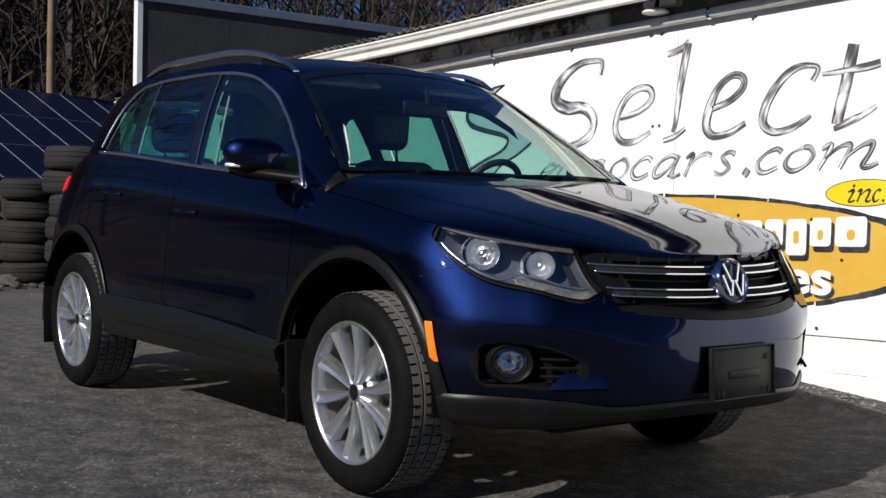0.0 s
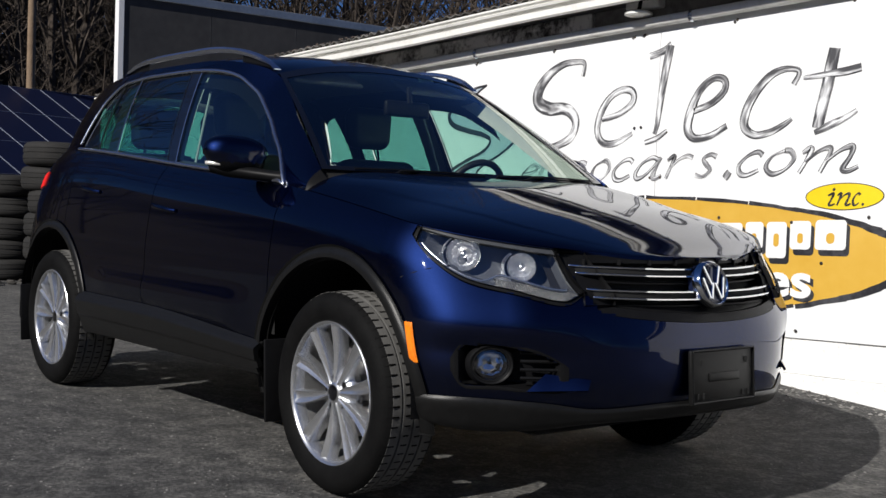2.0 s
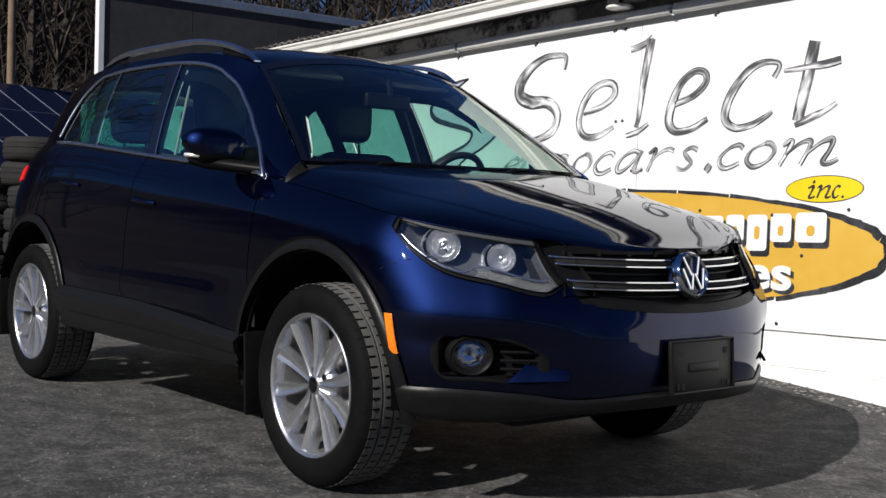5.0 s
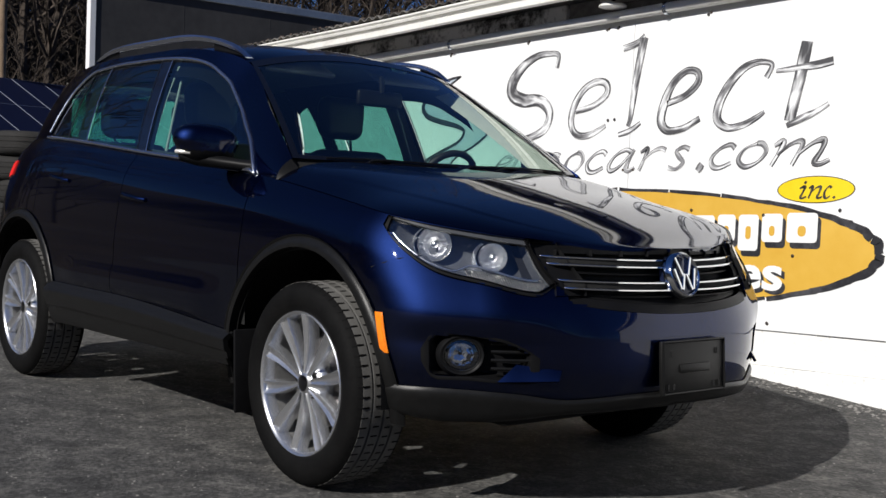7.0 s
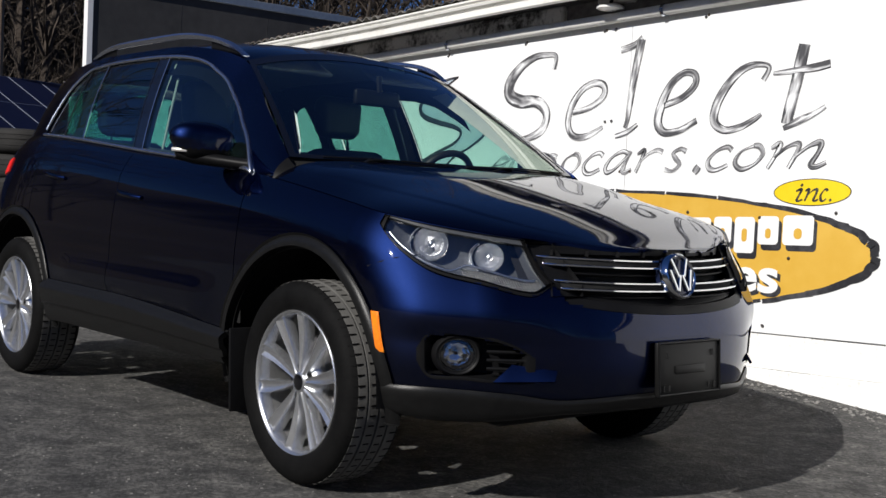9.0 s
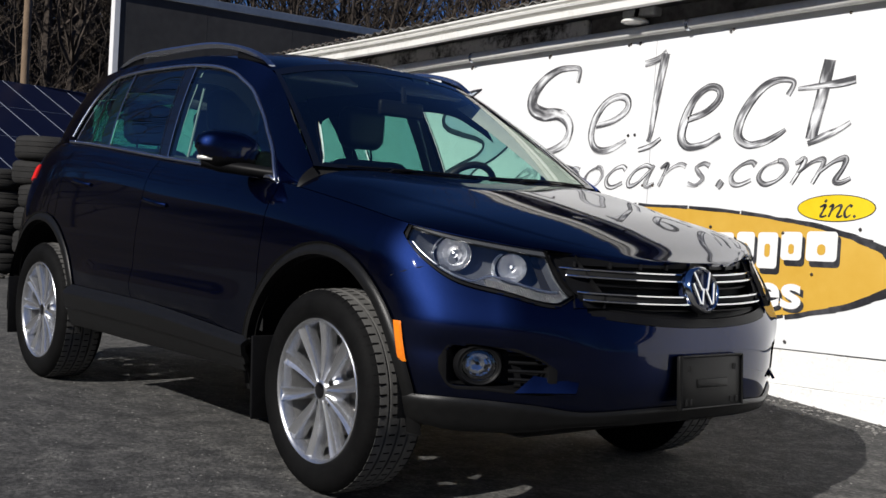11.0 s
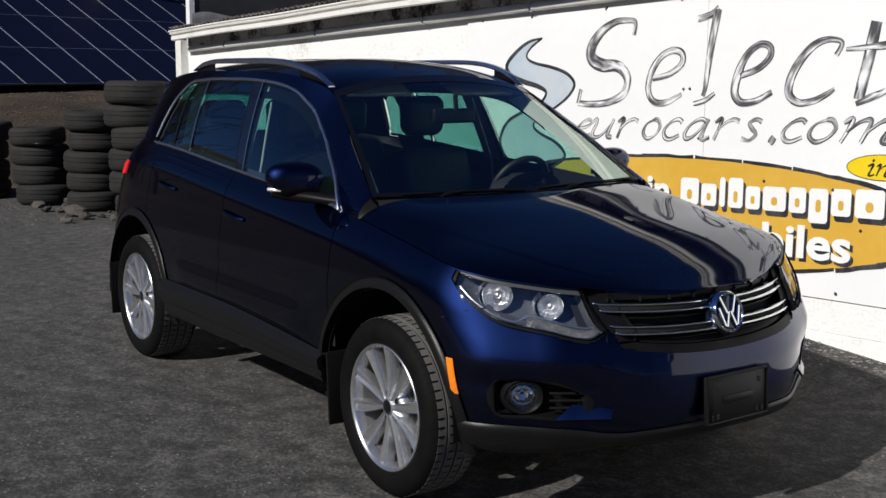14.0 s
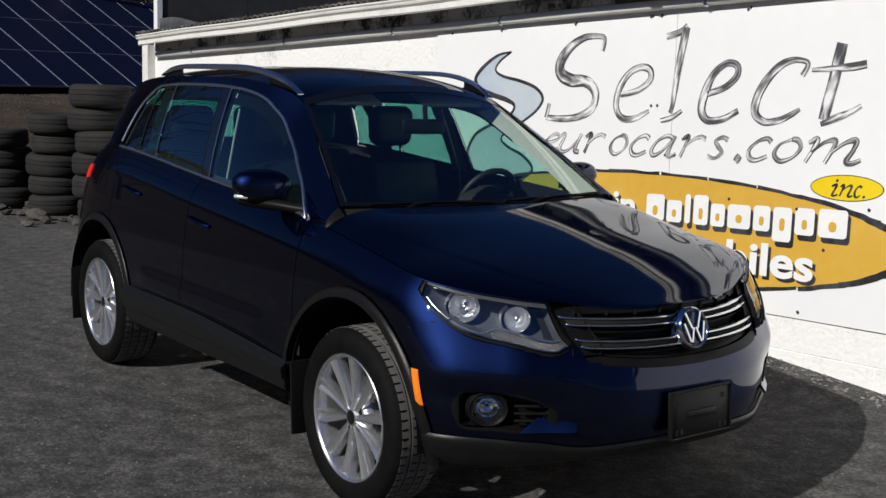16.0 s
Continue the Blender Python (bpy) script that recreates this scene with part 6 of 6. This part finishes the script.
def scatter(name, label, category, count, place, size, mat, seed):
    """Many small stones as one object."""
    r = random.Random(seed)
    verts, faces = [], []
    base = [(1, 0, 0), (-1, 0, 0), (0, 1, 0), (0, -1, 0), (0, 0, 0.7), (0, 0, -0.5)]
    tri = [(0, 2, 4), (2, 1, 4), (1, 3, 4), (3, 0, 4), (2, 0, 5), (1, 2, 5), (3, 1, 5), (0, 3, 5)]
    for _ in range(count):
        x, y = place(r)
        s = size * r.uniform(0.4, 1.4)
        c, sn = math.cos(a := r.uniform(0, 6)), math.sin(a)
        n = len(verts)
        z = lot_height(x, y)
        for bx, by, bz in base:
            bx, by = bx * s * r.uniform(0.7, 1.2), by * s * r.uniform(0.7, 1.2)
            verts.append((x + bx * c - by * sn, y + bx * sn + by * c, z + bz * s * 0.7))
        faces += [(a0 + n, b0 + n, c0 + n) for a0, b0, c0 in tri]
    return tagged(raw(name, verts, faces, mat, None, smooth=0), label, category, kind="stuff")


GRIT = material("pale_grit", (0.12, 0.115, 0.11), 0.9, 0, (0.30, 0.29, 0.27), 30)
scatter("grit", "loose pale grit and chips on the asphalt", "gravel", 5200, lambda r: (r.uniform(-5, 3.5), r.uniform(-3.2, 2.3)), 0.0048, GRIT, 5)
scatter("wall_foot_gravel", "loose gravel along the foot of the wall", "gravel", 900, lambda r: (r.uniform(-3, 3), 2.35 - abs(r.gauss(0, 0.13))), 0.011, GRIT, 6)
LITTER = material("dead_leaf_litter", (0.025, 0.016, 0.009), 0.9, 0, (0.13, 0.085, 0.048), 4)
scatter("leaf_litter", "dead leaves and sticks on the bank", "leaves", 12000, lambda r: (r.uniform(-26, -12.3), r.uniform(-6, 8)), 0.026, LITTER, 12)
scatter("edge_gravel", "stony litter at the edge of the lot", "gravel", 1500, lambda r: (r.uniform(-13.5, -8.5), r.uniform(-3, 2.2)), 0.022, RUBBLE, 7)

# ---- solar array ----
CELL = material("dark_blue_solar_cells", (0.0038, 0.0060, 0.022), 0.42, 0, (0.0054, 0.0082, 0.028), 3, spec=0.12)
FRAME_ALU = material("solar_frame_aluminium", (0.13, 0.15, 0.20), 0.6, 0.3, (0.18, 0.20, 0.25), 10)
AZ, TI = radians(19.85), radians(28.24)
along = Vector((-math.sin(AZ), math.cos(AZ), 0))
down = Vector((math.cos(AZ) * math.cos(TI), math.sin(AZ) * math.cos(TI), -math.sin(TI)))
face_n = along.cross(down)
if face_n.z < 0:
    face_n = -face_n
origin = Vector((-25.81, 3.07, 3.62))
solar = thing("solar_array", "tilted ground-mounted array of dark blue solar panels", "solar panels", (origin + 2.5 * down).to_tuple()[:2] + (0.0,))
rot = Matrix((along, down, face_n)).transposed()
cell_me = bpy.data.meshes.new("panel")
bm = box((0.99, 1.64, 0.03), (0, 0, 0), 0)
bm.to_mesh(cell_me); bm.free(); cell_me.materials.append(CELL)
edge_me = bpy.data.meshes.new("frame")
bm = bmesh.new()
for sx in (-1, 1):
    box((0.010, 1.65, 0.045), (sx * 0.490, 0, 0), 0.002, 1, bm=bm)
for sy in (-1, 1):
    box((0.965, 0.009, 0.044), (0, sy * 0.818, 0), 0.002, 1, bm=bm)
bm.to_mesh(edge_me); bm.free(); edge_me.materials.append(FRAME_ALU)
base = Matrix.Translation(solar.location).inverted()
for i in range(-7, 12):
    for j in range(3):
        c = origin + along * (i + 0.5) + down * (1.65 * (j + 0.5))
        p = new("panel", cell_me)
        p.parent = solar
        p.matrix_local = base @ Matrix.Translation(c) @ rot.to_4x4()
        f = new("frame", edge_me)
        f.parent = p
for i in range(-6, 12, 3):
    for k, mat in ((4.6, BLACK), (0.6, BLACK)):
        c = origin + along * i + down * k
        part("post", tube([(c.x, c.y, lot_height(c.x, c.y) - 0.3), (c.x, c.y, c.z - 0.05)], 0.05, 8), mat, solar).matrix_parent_inverse = base
a, b = origin + along * -7 + down * 4.85 - face_n * 0.06, origin + along * 12 + down * 4.85 - face_n * 0.06
part("rail", tube([a, b], 0.05, 8), BLACK, solar).matrix_parent_inverse = base

# ---- wooden pole ----
POLE = material("weathered_pole_wood", (0.16, 0.11, 0.07), 0.9, 0, (0.24, 0.17, 0.11), 4, bump=0.4, bump_scale=40)
pole = thing("utility_pole", "weathered brown wooden utility pole on the bank", "pole", (-27.6, 7.55, lot_height(-27.6, 7.55)))
part("shaft", tube([(0, 0, -0.4), (0.02, 0.0, 4), (0.05, 0.02, 9.5)], [0.12, 0.105, 0.085], 12), POLE, pole, smooth=60)

# ---- bare winter woods ----
BARK = material("grey_brown_bark", (0.018, 0.0138, 0.0105), 0.95, 0, (0.080, 0.061, 0.047), 2.0, 5)


def bare_tree(seed, height, detail=1.0):
    """Tubes of a leafless tree: verts and faces, foot at the origin."""
    r = random.Random(seed)
    V, F = [], []

    def limb(p, d, length, rad, level):
        sides = 6 if level == 0 else (4 if level == 1 else 3)
        segs = 8 if level == 0 else (4 if level == 1 else 2)
        ring, pts = None, []
        for k in range(segs + 1):
            t = k / segs
            rr = rad * (1 - 0.8 * t) + 0.004
            u = d.orthogonal().normalized()
            w = d.cross(u)
            n = len(V)
            for q in range(sides):
                an = q * math.tau / sides
                V.append(tuple(p + (u * math.cos(an) + w * math.sin(an)) * rr))
            if ring is not None:
                F.extend((ring + q, ring + (q + 1) % sides, n + (q + 1) % sides, n + q) for q in range(sides))
            ring = n
            pts.append((p.copy(), d.copy(), rr, t))
            p = p + d * (length / segs)
            d = (d + Vector((r.gauss(0, 1), r.gauss(0, 1), r.gauss(0.25, 0.6))) * (0.05 if level == 0 else 0.16)).normalized()
        if level < 3:
            count = (int(20 * detail), int(6 * detail), int(3 * detail))[level]
            for _ in range(count):
                bp, bd, br, bt = pts[r.randrange(max(1, segs * 3 // 10), segs + 1)] if level == 0 else pts[r.randrange(1, segs + 1)]
                side = Vector((r.gauss(0, 1), r.gauss(0, 1), r.uniform(0.1, 1.1))).normalized()
                limb(bp, (bd * 0.45 + side).normalized(), length * r.uniform(0.22, 0.42), br * 0.55, level + 1)

    limb(Vector((0, 0, -0.4)), Vector((r.gauss(0, 0.03), r.gauss(0, 0.03), 1)).normalized(), height, height * 0.0105, 0)
    return np.array(V), F


templates = [bare_tree(s, h, dt) for s, h, dt in ((1, 15, 1.0), (2, 13, 1.0), (3, 17, 1.0), (4, 11, 0.9), (5, 14, 1.1))]
brush_t = [bare_tree(s, 3.4, 0.5) for s in (21, 22, 23)]


def woods(name, label, spots, kinds, seed, big=1.0):
    r = random.Random(seed)
    verts, faces, n = [], [], 0
    for x, y in spots:
        V, F = kinds[r.randrange(len(kinds))]
        s, a = r.uniform(0.75, 1.25) * big, r.uniform(0, math.tau)
        R = np.array([[math.cos(a), -math.sin(a), 0], [math.sin(a), math.cos(a), 0], [0, 0, 1]]) * s
        verts.append(V @ R.T + (x, y, lot_height(x, y)))
        faces.extend(tuple(i + n for i in f) for f in F)
        n += len(V)
    return tagged(raw(name, np.concatenate(verts), faces, BARK, None, smooth=0), label, "trees", kind="stuff")


rnd = random.Random(3)


def bank(count, x0, x1, y0, y1, thin):
    """Places on the bank; behind the dark building the woods open and the sky shows between them."""
    got = []
    while len(got) < count:
        x, y, keep = rnd.uniform(x0, x1), rnd.uniform(y0, y1), rnd.random()
        count -= (y + 3 > 0.46 * (3.2 - x)) and keep > thin
        if y + 3 < 0.46 * (3.2 - x) or keep <= thin:
            got.append((x, y))
    return got


woods("bare_woods", "leafless grey-brown winter woods on the bank", bank(190, -70, -31, -14, 52, 0.75), templates, 1)
woods("bare_brush", "leafless brush at the foot of the woods", bank(420, -46, -29.5, -10, 40, 0.3), brush_t, 2, 1.15)
woods("sapling_woods", "thicket of leafless saplings among the trees", bank(700, -75, -34, -14, 52, 0.22), brush_t, 8, 2.8)
spots = [(rnd.uniform(-60, 60), rnd.uniform(-110, -72)) for _ in range(130)] + [(rnd.uniform(40, 70), rnd.uniform(-30, 40)) for _ in range(60)]
woods("facing_woods", "leafless winter woods across the lot", spots, templates, 4)
woods("facing_thicket", "dense leafless thicket across the lot", [(rnd.uniform(-80, 60), rnd.uniform(-100, -45)) for _ in range(900)], brush_t, 9, 2.6)
